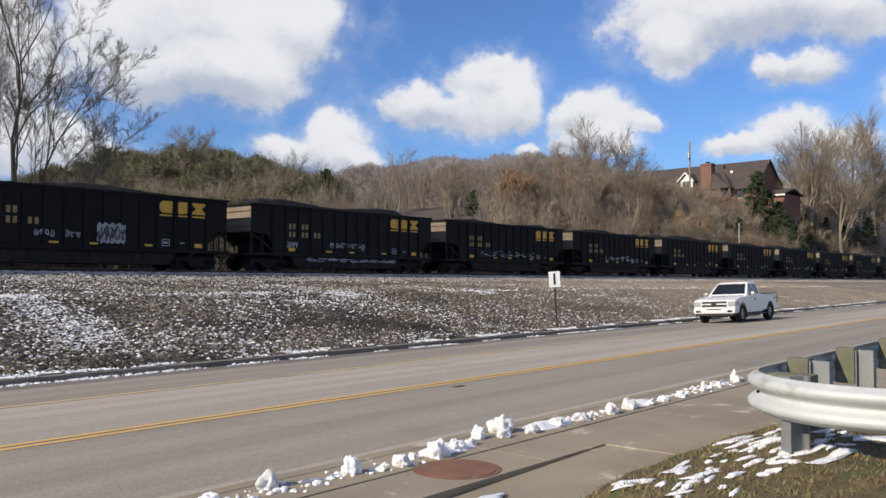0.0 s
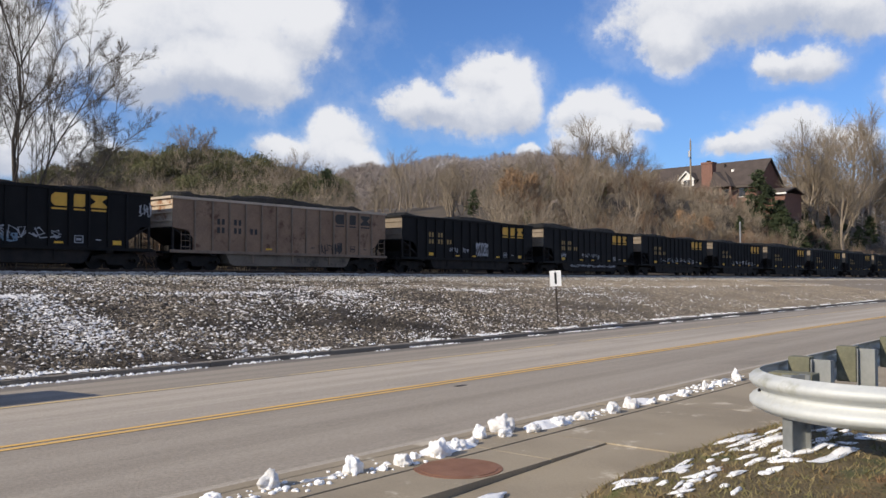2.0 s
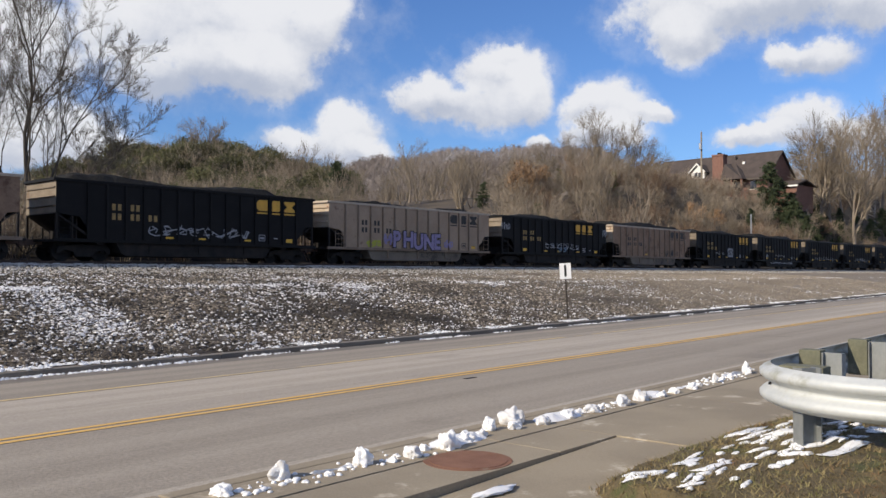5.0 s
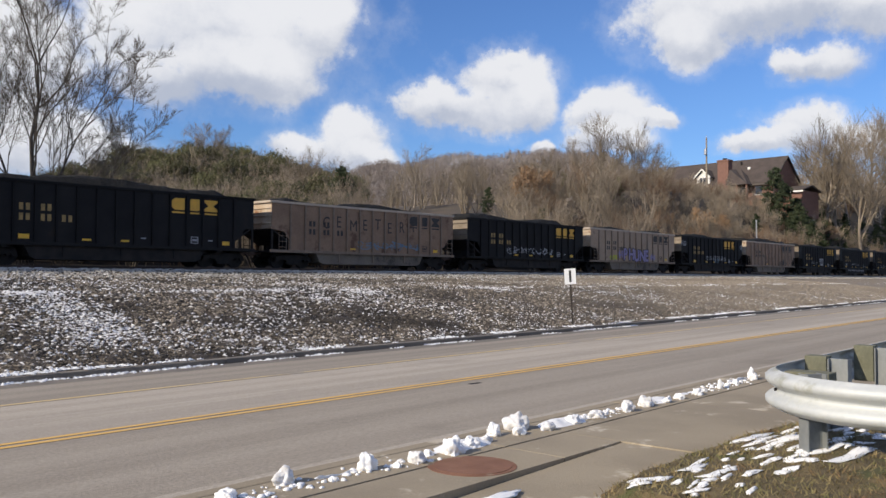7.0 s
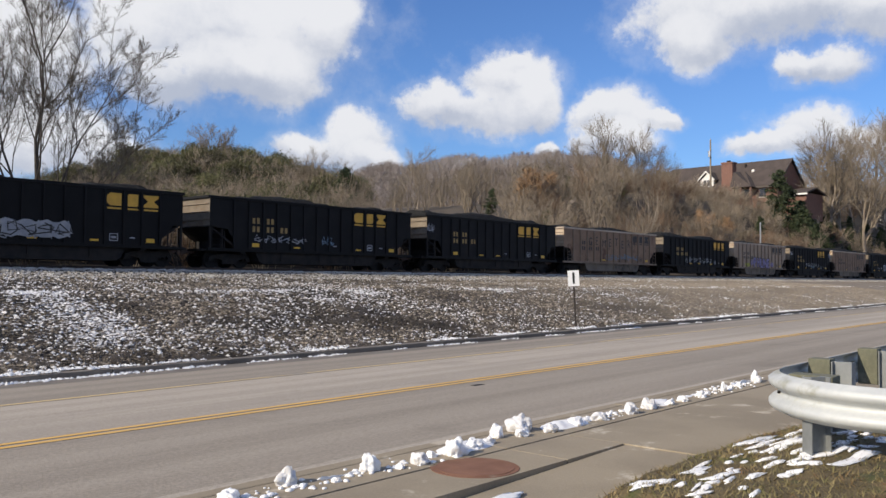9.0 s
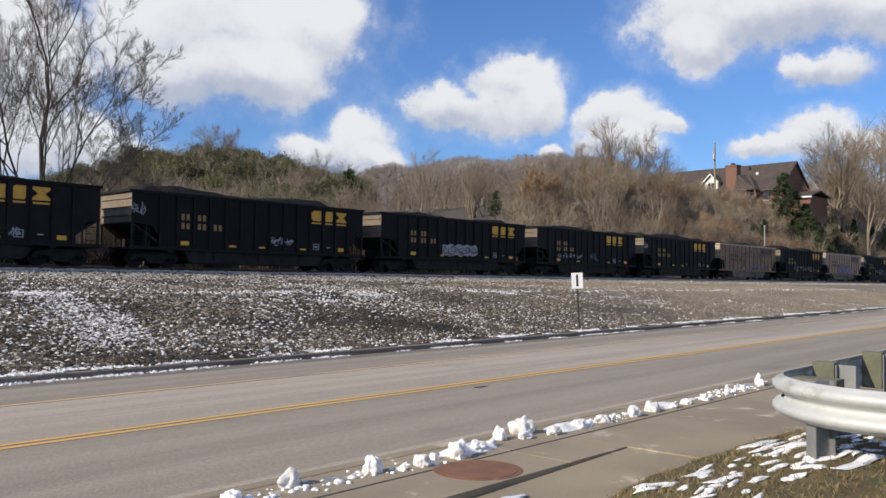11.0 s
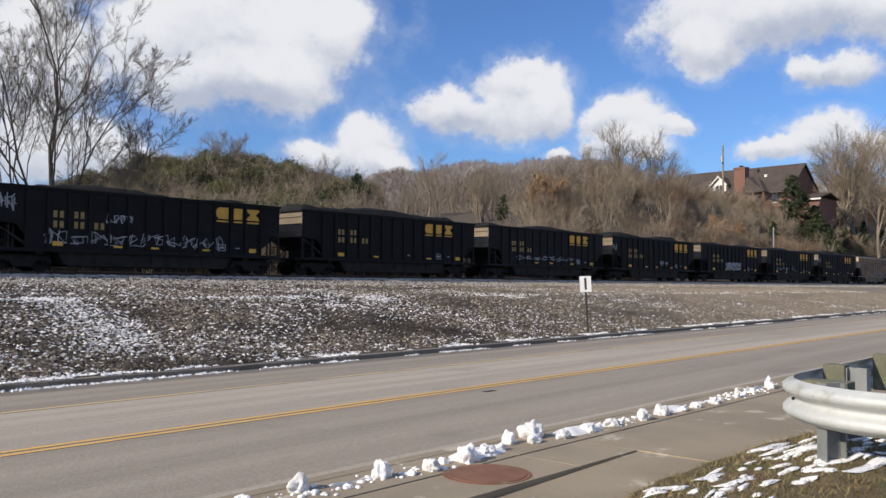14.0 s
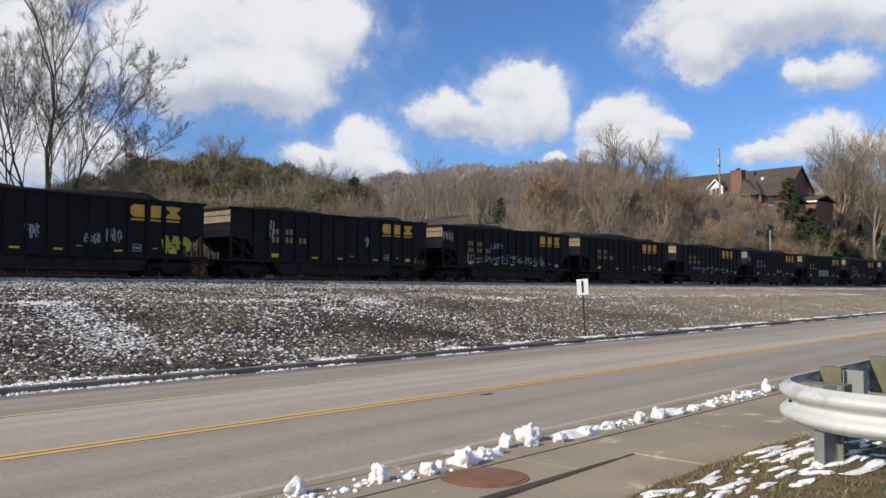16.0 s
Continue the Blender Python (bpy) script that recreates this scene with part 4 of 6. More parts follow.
front = [(-0.82, 0.50)] + [(-0.90, 0.72), (-0.90, 0.96), (-0.80, 1.06), (-0.35, 1.13), (0.30, 1.18), (0.72, 1.21), (0.80, 1.21), (0.80, 0.42)] + arch(0, 0.48, 0.45)
part("front_body", bevel_rims(prism(front, -0.985, 0.985), 0.985, 0.06, 3), WHITE_PAINT, pickup, smooth=False)
for y in (-1, 1):
    part("door", bevel_rims(prism([(0.81, 0.45), (0.81, 1.205), (1.77, 1.215), (1.77, 0.45)], min(y * 0.9, y * 0.99), max(y * 0.9, y * 0.99)), 0.99, 0.02), WHITE_PAINT, pickup)
    part("rear_door", bevel_rims(prism([(1.782, 0.45), (1.782, 1.215), (2.62, 1.22), (2.62, 0.45)], min(y * 0.9, y * 0.99), max(y * 0.9, y * 0.99)), 0.99, 0.02), WHITE_PAINT, pickup)
    h = part("door_handle", box(1.5, 1.72, min(y * 0.99, y * 1.02), max(y * 0.99, y * 1.02), 1.02, 1.07, 0.012), TRIM_BLACK, pickup)
    m = part("mirror", box(0.92, 1.06, min(y * 1.03, y * 1.22), max(y * 1.03, y * 1.22), 1.20, 1.38, 0.04), ALLOY, pickup)
    part("mirror_arm", box(0.97, 1.03, min(y * 0.95, y * 1.03), max(y * 0.95, y * 1.03), 1.22, 1.27, 0.01), TRIM_BLACK, m)
    part("running_board", box(0.55, 3.1, min(y * 0.86, y * 1.0), max(y * 0.86, y * 1.0), 0.34, 0.40, 0.015), TRIM_BLACK, pickup)
    part("wheel_arch", bevel_rims(prism(arch(0, 0.485, 0.46) + arch(0, 0.45, 0.46)[::-1], min(y * 0.93, y * 0.995), max(y * 0.93, y * 0.995)), 0.995, 0.006), TRIM_BLACK, pickup)
    part("wheel_arch", bevel_rims(prism(arch(3.645, 0.485, 0.46) + arch(3.645, 0.45, 0.46)[::-1], min(y * 0.93, y * 0.995), max(y * 0.93, y * 0.995)), 0.995, 0.006), TRIM_BLACK, pickup)
    part("mud_flap", box(0.5, 0.53, min(y * 0.74, y * 0.98), max(y * 0.74, y * 0.98), 0.22, 0.5), TRIM_BLACK, pickup)
    part("mud_flap", box(4.14, 4.17, min(y * 0.74, y * 0.98), max(y * 0.74, y * 0.98), 0.24, 0.5), TRIM_BLACK, pickup)
    part("tail_lamp", box(4.60, 4.735, min(y * 0.86, y * 0.993), max(y * 0.86, y * 0.993), 0.80, 1.18, 0.015), LAMP_RED, pickup, "red tail lamp")
    lamp = part("headlamp", box(-0.925, -0.45, min(y * 0.64, y * 0.99), max(y * 0.64, y * 0.99), 0.75, 0.99, 0.05), LAMP_CLEAR, pickup, "clear headlamp")
    part("indicator", box(-0.56, -0.452, min(y * 0.9, y * 0.998), max(y * 0.9, y * 0.998), 0.78, 0.98, 0.01), LAMP_AMBER, lamp, "amber corner lens")
    part("fog_lamp", box(-0.985, -0.95, min(y * 0.62, y * 0.86), max(y * 0.62, y * 0.86), 0.50, 0.60, 0.01), TRIM_BLACK, pickup)
part("cab_floor", box(0.8, 2.63, -0.9, 0.9, 0.45, 1.2), WHITE_PAINT, pickup)
bed = [(2.66, 0.50), (2.66, 1.25), (4.72, 1.27), (4.74, 1.20), (4.72, 0.62), (4.60, 0.52)] + arch(3.645, 0.48, 0.52)
part("bed_wall", bevel_rims(prism(bed, -0.985, 0.985), 0.985, 0.035), WHITE_PAINT, pickup)
part("bed_cover", box(2.72, 4.62, -0.9, 0.9, 1.262, 1.285), TRIM_BLACK, pickup, "dark bed interior rim")
for y in (-0.955, 0.955):
    part("bed_rail", box(2.68, 4.71, y - 0.028, y + 0.028, 1.255, 1.30, 0.012), TRIM_BLACK, pickup)
part("badge", box(4.2, 4.45, -0.992, -0.984, 1.03, 1.1), TRIM_BLACK, pickup, "small dark badge")
# cab: waist to roof, with leaning pillars
bm = bmesh.new()
lo = [(0.66, -0.94), (2.63, -0.94), (2.63, 0.94), (0.66, 0.94)]
hi = [(1.42, -0.73), (2.46, -0.73), (2.46, 0.73), (1.42, 0.73)]
rings_ = []
for z, pts, k in ((1.19, lo, 0.0), (1.80, hi, 0.0), (1.865, [(1.56, -0.62), (2.36, -0.62), (2.36, 0.62), (1.56, 0.62)], 0.0)):
    rings_.append([bm.verts.new((x, y, z)) for x, y in pts])
bm.faces.new(rings_[0][::-1])
bm.faces.new(rings_[2])
for a, b in zip(rings_, rings_[1:]):
    for i in range(4):
        bm.faces.new((a[i], a[(i + 1) % 4], b[(i + 1) % 4], b[i]))
bmesh.ops.bevel(bm, geom=list(bm.edges), offset=0.035, segments=2, profile=0.6, affect="EDGES")
cab = part("cab", bm, WHITE_PAINT, pickup, smooth=False)


def pane(name, pts, out, parent):
    """A flat pane a little proud of the cab."""
    bm = bmesh.new()
    o = Vector(out) * 0.012
    a = [bm.verts.new(Vector(p) + o) for p in pts]
    b = [bm.verts.new(Vector(p) - o * 3) for p in pts]
    bm.faces.new(a)
    bm.faces.new(b[::-1])
    for i in range(len(pts)):
        bm.faces.new((a[i], b[i], b[(i + 1) % len(pts)], a[(i + 1) % len(pts)]))
    return part(name, bm, CAR_GLASS, parent)


def on_side(x, z, s):
    k = (z - 1.19) / 0.61
    return (x, s * (0.94 - 0.21 * k), z)


for s in (-1, 1):
    n = (0, s * 0.95, 0.3)
    pane("side_window", [on_side(x, z, s) for x, z in ((1.05, 1.25), (1.73, 1.26), (1.70, 1.74), (1.50, 1.74), (1.36, 1.66))], n, cab)
    pane("side_window", [on_side(x, z, s) for x, z in ((1.86, 1.27), (2.36, 1.28), (2.32, 1.70), (2.26, 1.75), (1.84, 1.75))], n, cab)
pane("windscreen", [(0.80, -0.80, 1.30), (0.80, 0.80, 1.30), (1.38, 0.66, 1.765), (1.38, -0.66, 1.765)], (-0.62, 0, 0.78), cab)
pane("rear_window", [(2.61, -0.7, 1.32), (2.61, 0.7, 1.32), (2.49, 0.6, 1.72), (2.49, -0.6, 1.72)], (0.96, 0, 0.25), cab)
part("wiper_cowl", box(0.66, 0.82, -0.8, 0.8, 1.20, 1.23, 0.01), TRIM_BLACK, pickup)
# nose
grille = part("grille", box(-0.945, -0.90, -0.58, 0.58, 0.74, 0.99, 0.015), TRIM_BLACK, pickup, "black grille with a pale bar")
part("grille_bar", box(-0.972, -0.93, -0.61, 0.61, 0.845, 0.90, 0.012), WHITE_PAINT, grille)
part("grille_frame", bm_box(box(-0.96, -0.92, -0.6, 0.6, 0.99, 1.02, 0.008), -0.96, -0.92, -0.6, 0.6, 0.71, 0.745, 0.008), WHITE_PAINT, grille)
part("badge", box(-0.985, -0.96, -0.12, 0.12, 0.84, 0.91, 0.02), TRIM_BLACK, grille, "plain dark badge")
part("front_bumper", box(-0.985, -0.55, -0.985, 0.985, 0.44, 0.70, 0.07), WHITE_PAINT, pickup, "white front bumper")
part("bumper_slot", box(-0.995, -0.97, -0.35, 0.35, 0.61, 0.655, 0.008), TRIM_BLACK, pickup)
part("air_dam", box(-0.96, -0.6, -0.9, 0.9, 0.34, 0.46, 0.03), TRIM_BLACK, pickup)
part("rear_bumper", box(4.70, 4.86, -0.97, 0.97, 0.50, 0.70, 0.03), CHROME, pickup, "chrome rear bumper")
part("tailgate", box(4.715, 4.76, -0.82, 0.82, 0.72, 1.26, 0.015), WHITE_PAINT, pickup)
part("underbody", box(-0.6, 4.5, -0.55, 0.55, 0.30, 0.50), TRIM_BLACK, pickup)
LONG = 0.95
for ob in pickup.children_recursive:
    ob.data.transform(Matrix.Diagonal((LONG, 1, 1, 1)))
pickup_wheels = []


def lathe(profile, sides, name, material):
    """A ring turned about the y axis from (radius, y) pairs."""
    v, f = sheet(lambda a, k: (profile[k][0] * math.cos(a), profile[k][1], profile[k][0] * math.sin(a)), steps(0, 2 * math.pi, sides), range(len(profile)))
    me = mesh_of(name, v, f, material, True)
    return me


TYRE_MESH = lathe([(0.24, -0.12), (0.36, -0.135), (0.395, -0.11), (0.402, -0.06), (0.402, 0.06), (0.395, 0.11), (0.36, 0.135), (0.24, 0.12)], 32, "tyre", TYRE)
bm = bmesh.new()
bm_cyl(bm, (0, -0.06, 0), (0, 0.06, 0), 0.235, sides=24)
for k in range(6):
    a = k * math.pi / 3
    r = bmesh.ops.create_cube(bm, size=1.0, matrix=Matrix.Rotation(a, 4, "Y") @ Matrix.Translation((0.14, 0, 0)) @ Matrix.Diagonal((0.2, 0.2, 0.06, 1)))
bm_cyl(bm, (0, -0.115, 0), (0, 0.115, 0), 0.055, sides=12)
for k in range(24):
    a0, a1 = k * math.pi / 12, (k + 1) * math.pi / 12
    for s in (-1, 1):
        q = [bm.verts.new((r * math.cos(a), s * 0.105, r * math.sin(a))) for r, a in ((0.215, a0), (0.215, a1), (0.25, a1), (0.25, a0))]
        bm.faces.new(q if s > 0 else q[::-1])
RIM_MESH = from_bm("rim", bm, ALLOY)
HUB_MESH = from_bm("wheel", cyl((0, -0.075, 0), (0, 0.075, 0), 0.243, sides=24), SPOKE_GAP_DARK)
for x in (0, 3.645):
    for y in (-0.85, 0.85):
        w = put("wheel", HUB_MESH, pickup)
        put("tyre", TYRE_MESH, w)
        put("rim", RIM_MESH, w, "six-spoke alloy rim")
        w.delta_location = (x * LONG, y, 0.402)
        pickup_wheels.append(w)

# ---- trees and brush ----
BARK = mat("grey_brown_bark", (0.17, 0.135, 0.105), (0.28, 0.235, 0.19), 2.0, 0.95, 0.4, 12.0, per_object=0.5)
BARK_DARK = mat("dark_bark", (0.055, 0.044, 0.036), (0.115, 0.095, 0.078), 1.5, 0.95, 0.4, 12.0)
BARK_BIG = mat("grey_twig_bark", (0.09, 0.074, 0.06), (0.17, 0.145, 0.12), 1.5, 0.95, 0.0, 12.0)
TWIG = mat("winter_twigs", (0.155, 0.122, 0.09), (0.29, 0.24, 0.18), 1.0, 0.95, 0.0, 6.0, per_object=0.6)
TWIG_RED = mat("russet_brush", (0.12, 0.078, 0.05), (0.22, 0.145, 0.095), 0.8, 0.95, 0.0, 6.0, per_object=0.6)
NEEDLES = mat("pine_needles", (0.07, 0.076, 0.03), (0.14, 0.13, 0.062), 0.7, 0.9, 0.0, 5.0, per_object=0.7)
CEDAR = mat("dark_evergreen", (0.022, 0.034, 0.014), (0.05, 0.065, 0.026), 0.7, 0.9, 0.0, 5.0, per_object=0.3)
DEAD_LEAVES = mat("dead_oak_leaves", (0.27, 0.155, 0.08), (0.38, 0.25, 0.145), 1.2, 0.9, 0.0, 8.0, per_object=0.4)
# frost on the woods, plus distance haze put into the paler base colours
HAZY_FROST = mat("hazy_frosted_far_woods", (0.2, 0.165, 0.145), (0.34, 0.295, 0.27), 0.02, 0.95, 0.0, 0.3, spots=(0.62, 0.62, 0.65), spot_scale=0.014, spot_cut=0.54, spread=0.16)


def tubes(segs, sides=3):
    """Tapered limbs, one open tube a segment: rows of p, q, radius at p, radius at q."""
    a = np.array(segs, float)
    p, q, r0, r1 = a[:, 0:3], a[:, 3:6], a[:, 6:7], a[:, 7:8]
    d = q - p
    d /= np.linalg.norm(d, axis=1, keepdims=True) + 1e-9
    ref = np.where(np.abs(d[:, 2:3]) > 0.9, np.array([[1.0, 0, 0]]), np.array([[0, 0, 1.0]]))
    u = np.cross(d, ref)
    u /= np.linalg.norm(u, axis=1, keepdims=True) + 1e-9
    w = np.cross(d, u)
    rings = []
    for base, r in ((p, r0), (q, r1)):
        for k in range(sides):
            ang = 2 * math.pi * k / sides
            rings.append(base + r * (u * math.cos(ang) + w * math.sin(ang)))
    v = np.stack(rings, 1).reshape(-1, 3)
    n = len(a)
    f = []
    for k in range(sides):
        k2 = (k + 1) % sides
        i = np.arange(n) * 2 * sides
        f.append(np.stack([i + k, i + k2, i + sides + k2, i + sides + k], 1))
    return v, np.concatenate(f)


def grow(rng, p, d, length, r, level, out, spread=0.6, up=0.25, kids=4, steps_n=4, twig=0.012, thin=0.62, depth=0):
    """Limbs that bend upwards and fork, down to twigs. Appends (depth, segment)."""
    p, d = np.array(p, float), np.array(d, float)
    pts = [p]
    for k in range(steps_n):
        d = d + rng.normal(0, 0.13, 3) + np.array((0, 0, up * 0.4))
        d /= np.linalg.norm(d)
        pts.append(pts[-1] + d * length / steps_n)
    for k in range(steps_n):
        ra, rb = r * (1 - 0.75 * k / steps_n), r * (1 - 0.75 * (k + 1) / steps_n)
        out.append((depth, (*pts[k], *pts[k + 1], max(ra, twig), max(rb, twig * 0.7))))
    if level == 0:
        return
    many = round(kids * 2.2) if level == 1 else kids
    for c in range(many):
        f = 0.25 + 0.75 * (c + rng.random()) / many
        k = min(int(f * steps_n), steps_n - 1)
        base = pts[k] + (pts[k + 1] - pts[k]) * (f * steps_n - k)
        way = (pts[k + 1] - pts[k]) / np.linalg.norm(pts[k + 1] - pts[k])
        side = rng.normal(0, 1, 3)
        side -= way * side.dot(way)
        side /= np.linalg.norm(side) + 1e-9
        nd = way * math.cos(spread) + side * math.sin(spread) * rng.uniform(0.7, 1.3)
        nd[2] += up
        nd /= np.linalg.norm(nd)
        grow(rng, base, nd, length * thin * rng.uniform(0.75, 1.15) * (1.15 - 0.45 * f), max(r * 0.5 * (1.1 - 0.5 * f), twig), level - 1, out, spread, up, kids, max(2, steps_n - 1) if level > 1 else 2, twig, thin, depth + 1)


def slivers(segs):
    """Fine twigs, one thin tapering blade a segment."""
    a = np.array(segs, float)
    p, q, r0 = a[:, 0:3], a[:, 3:6], a[:, 6:7]
    d = q - p
    side = np.cross(d, np.random.default_rng(1).normal(0, 1, d.shape))
    side /= np.linalg.norm(side, axis=1, keepdims=True) + 1e-9
    v = np.stack([p - side * r0, p + side * r0, q + d * 0.25], 1).reshape(-1, 3)
    return v, np.arange(len(v)).reshape(-1, 3)


def split_tree(segs, cut, bark, twigs, sides=4):
    last = max(d for d, s in segs)
    v, f = tubes([s for d, s in segs if d < cut], sides + 1)
    a = mesh_of("trunk", v.tolist(), f.tolist(), bark, True)
    v, f = tubes([s for d, s in segs if cut <= d < last], 3)
    v2, f2 = slivers([s for d, s in segs if d == last])
    return a, mesh_of("crown", v.tolist() + v2.tolist(), f.tolist() + (f2 + len(v)).tolist(), twigs)


def leaf_cloud(rng, centres, per, size, blob, flat=1.0):
    """Small loose leaf triangles round given centres."""
    c = np.repeat(np.array(centres, float), per, axis=0)
    c = c + rng.normal(0, 1, c.shape) * blob * np.array((1, 1, flat))
    a = rng.normal(0, 1, c.shape) * size
    b = rng.normal(0, 1, c.shape) * size
    v = np.stack([c, c + a, c + b], 1).reshape(-1, 3)
    f = np.arange(len(v)).reshape(-1, 3)
    return v, f


def bare_tree(seed, h, kids=5, level=4, spread=0.55, up=0.2, twig=0.014, bark=None, twigs=None, fork=1, thin=0.6):
    rng = np.random.default_rng(seed)
    out = []
    for k in range(fork):
        lean = rng.normal(0, 0.06 + 0.22 * (fork > 1), 2)
        grow(rng, (rng.normal(0, 0.18) * (fork > 1), rng.normal(0, 0.18) * (fork > 1), -0.3), (lean[0], lean[1], 1), h * rng.uniform(0.62, 0.8), h * 0.017, level, out, spread, up, kids, 6, twig, thin)
    return split_tree(out, 1, bark or BARK, twigs or TWIG)


def brush(seed, h, stems, twigs, kids=4, level=2):
    rng = np.random.default_rng(seed)
    out = []
    for k in range(stems):
        a = rng.uniform(0, 6.28)
        lean = rng.uniform(0.1, 0.75)
        grow(rng, (rng.normal(0, 0.3), rng.normal(0, 0.3), -0.2), (lean * math.cos(a), lean * math.sin(a), 1), h * rng.uniform(0.55, 1.0), 0.035, level, out, 0.6, 0.12, kids, 4, 0.0125, 0.6)
    return split_tree(out, 1, twigs, twigs, 2)


def pine(seed, h, needles, wide=0.3, per=26, size=0.16):
    rng = np.random.default_rng(seed)
    segs, centres = [], []
    segs.append((0, 0, -0.3, 0, 0, h * 0.97, 0.13 * h / 9, 0.02))
    for k in range(int(h * 6)):
        z = h * (0.12 + 0.86 * k / (h * 6)) + rng.normal(0, 0.1)
        a = rng.uniform(0, 6.28)
        reach = h * wide * (1 - 0.82 * (z / h) ** 1.3) * rng.uniform(0.55, 1.1)
        tip = (reach * math.cos(a), reach * math.sin(a), z + reach * rng.uniform(-0.05, 0.35))
        segs.append((0, 0, z, *tip, 0.03, 0.012))
        for s in (0.45, 0.72, 1.0):
            centres.append((tip[0] * s, tip[1] * s, z + (tip[2] - z) * s))
    v, f = tubes(segs, 4)
    trunk = mesh_of("trunk", v.tolist(), f.tolist(), BARK_DARK)
    v, f = leaf_cloud(rng, centres, per, size, 0.2 * h / 9, 0.7)
    return trunk, mesh_of("crown", v.tolist(), f.tolist(), needles)


def round_pine(seed, h, needles):
    """A low hill pine with a broad, rounded, ragged crown."""
    rng = np.random.default_rng(seed)
    segs, centres = [(0, 0, -0.3, 0, 0, h * 0.85, 0.02 * h, 0.02)], []
    for k in range(46):
        d = rng.normal(0, 1, 3)
        d /= np.linalg.norm(d)
        d[2] = abs(d[2]) * 1.0 - 0.25
        q = np.array((0, 0, h * 0.52)) + d * np.array((0.36, 0.36, 0.44)) * h * rng.uniform(0.6, 1.08)
        segs.append((0, 0, max(0.2, q[2] - 0.25 * h), *q, 0.03, 0.012))
        centres.append(q)
    v, f = tubes(segs, 3)
    trunk = mesh_of("trunk", v.tolist(), f.tolist(), BARK_DARK)
    v, f = leaf_cloud(rng, centres, 62, 0.1, 0.062 * h, 0.75)
    return trunk, mesh_of("crown", v.tolist(), f.tolist(), needles)


def leafy(seed, h):
    rng = np.random.default_rng(seed)
    out = []
    grow(rng, (0, 0, -0.3), (0.03, 0, 1), h * 0.75, h * 0.016, 3, out, 0.65, 0.12, 5, 6, 0.02, 0.6)
    v, f = tubes([s for d, s in out], 3)
    trunk = mesh_of("trunk", v.tolist(), f.tolist(), BARK)
    tips = [s[3:6] for d, s in out if d >= 2]
    v, f = leaf_cloud(rng, tips, 5, 0.11, 0.25)
    return trunk, mesh_of("crown", v.tolist(), f.tolist(), DEAD_LEAVES)


KINDS = {
    "tall": ([bare_tree(s, 12.5, 9, 3, 0.66, 0.16, 0.013, thin=0.62) for s in (11, 12, 13)], "bare_tree", "leafless grey-brown tree on the winter hillside", "tree", "bare trees on the hillside"),
    "mid": ([bare_tree(s, 8.5, 4, 3, 0.6, 0.16, 0.014, fork=3) for s in (21, 22, 23)], "bare_tree", "slender leafless tree on the winter hillside", "tree", "bare trees on the hillside"),
    "brush": ([brush(s, 3.6, 12, TWIG, 5) for s in (31, 32, 33)], "bush", "tangled leafless brown brush beside the railway", "bush", "brush on the hillside"),
    "russet": ([brush(s, 3.2, 12, TWIG_RED, 5) for s in (41, 42)], "bush", "tangled russet winter brush beside the railway", "bush", "brush on the hillside"),
    "pine": ([pine(s, 9.0, NEEDLES, 0.33, 15, 0.13) for s in (51, 52, 53)], "pine_tree", "olive-green pine on the wooded hill", "tree", "pines on the hill"),
    "hill_pine": ([round_pine(s, 6.0, NEEDLES) for s in (54, 55, 56)], "pine_tree", "round-headed olive-green pine on the wooded hill", "tree", "pines on the hill"),
    "cedar": ([pine(s, 7.5, CEDAR, 0.34, 30, 0.15) for s in (61,)], "evergreen_tree", "dense dark evergreen beside the house", "tree", "evergreens"),
    "leafy": ([leafy(s, 6.5) for s in (71, 72)], "oak_tree", "small oak still holding dead brown leaves", "tree", "oaks with dead leaves"),
}


def plant(kind, x, y, scale=1.0, rng=random, z=None):
    meshes, name, label, cat, group = KINDS[kind]
    k = rng.randrange(len(meshes))
    m = Matrix.LocRotScale((x, y, land_z(x, y) if z is None else z), Euler((0, 0, rng.uniform(0, 6.28))), (scale, scale, scale * rng.uniform(0.9, 1.1)))
    t = tagged(new(name), label, cat, group)
    if cat == "bush":
        tagged(put("stem", meshes[k][0], t), kind="stuff")
    else:
        put("trunk", meshes[k][0], t)
    put("crown", meshes[k][1], t)
    t.matrix_basis = m
    return t


prng = random.Random(7)


def at_bearing(az, r):
    return r * math.cos(radians(az)), r * math.sin(radians(az))


knoll_brush, brow_brush = [], []
# the wooded knoll
for k in range(520):
    az, r = prng.uniform(47.4, 68.0), prng.uniform(70, 122)
    x, y = at_bearing(az, r)
    if y < 50:
        continue
    c = prng.random()
    high = smooth01((land_z(x, y) - 5) / 6)
    if c < 0.12 + 0.5 * high:
        plant("hill_pine", x, y, prng.uniform(0.62, 0.92), prng)
    elif c < 0.80:
        plant("mid", x, y, prng.uniform(0.42, 0.62), prng)
    else:
        knoll_brush.append(("brush", x, y, prng.uniform(0.8, 1.25)))
for az, r, s in ((57.6, 108, 0.6), (56.4, 110, 0.55), (50.4, 104, 0.5), (51.4, 100, 0.5), (56.9, 104, 0.55), (48.8, 100, 0.5)):
    plant("tall", *at_bearing(az, r), s, prng)
plant("cedar", *at_bearing(48.4, 96), 0.8, prng)
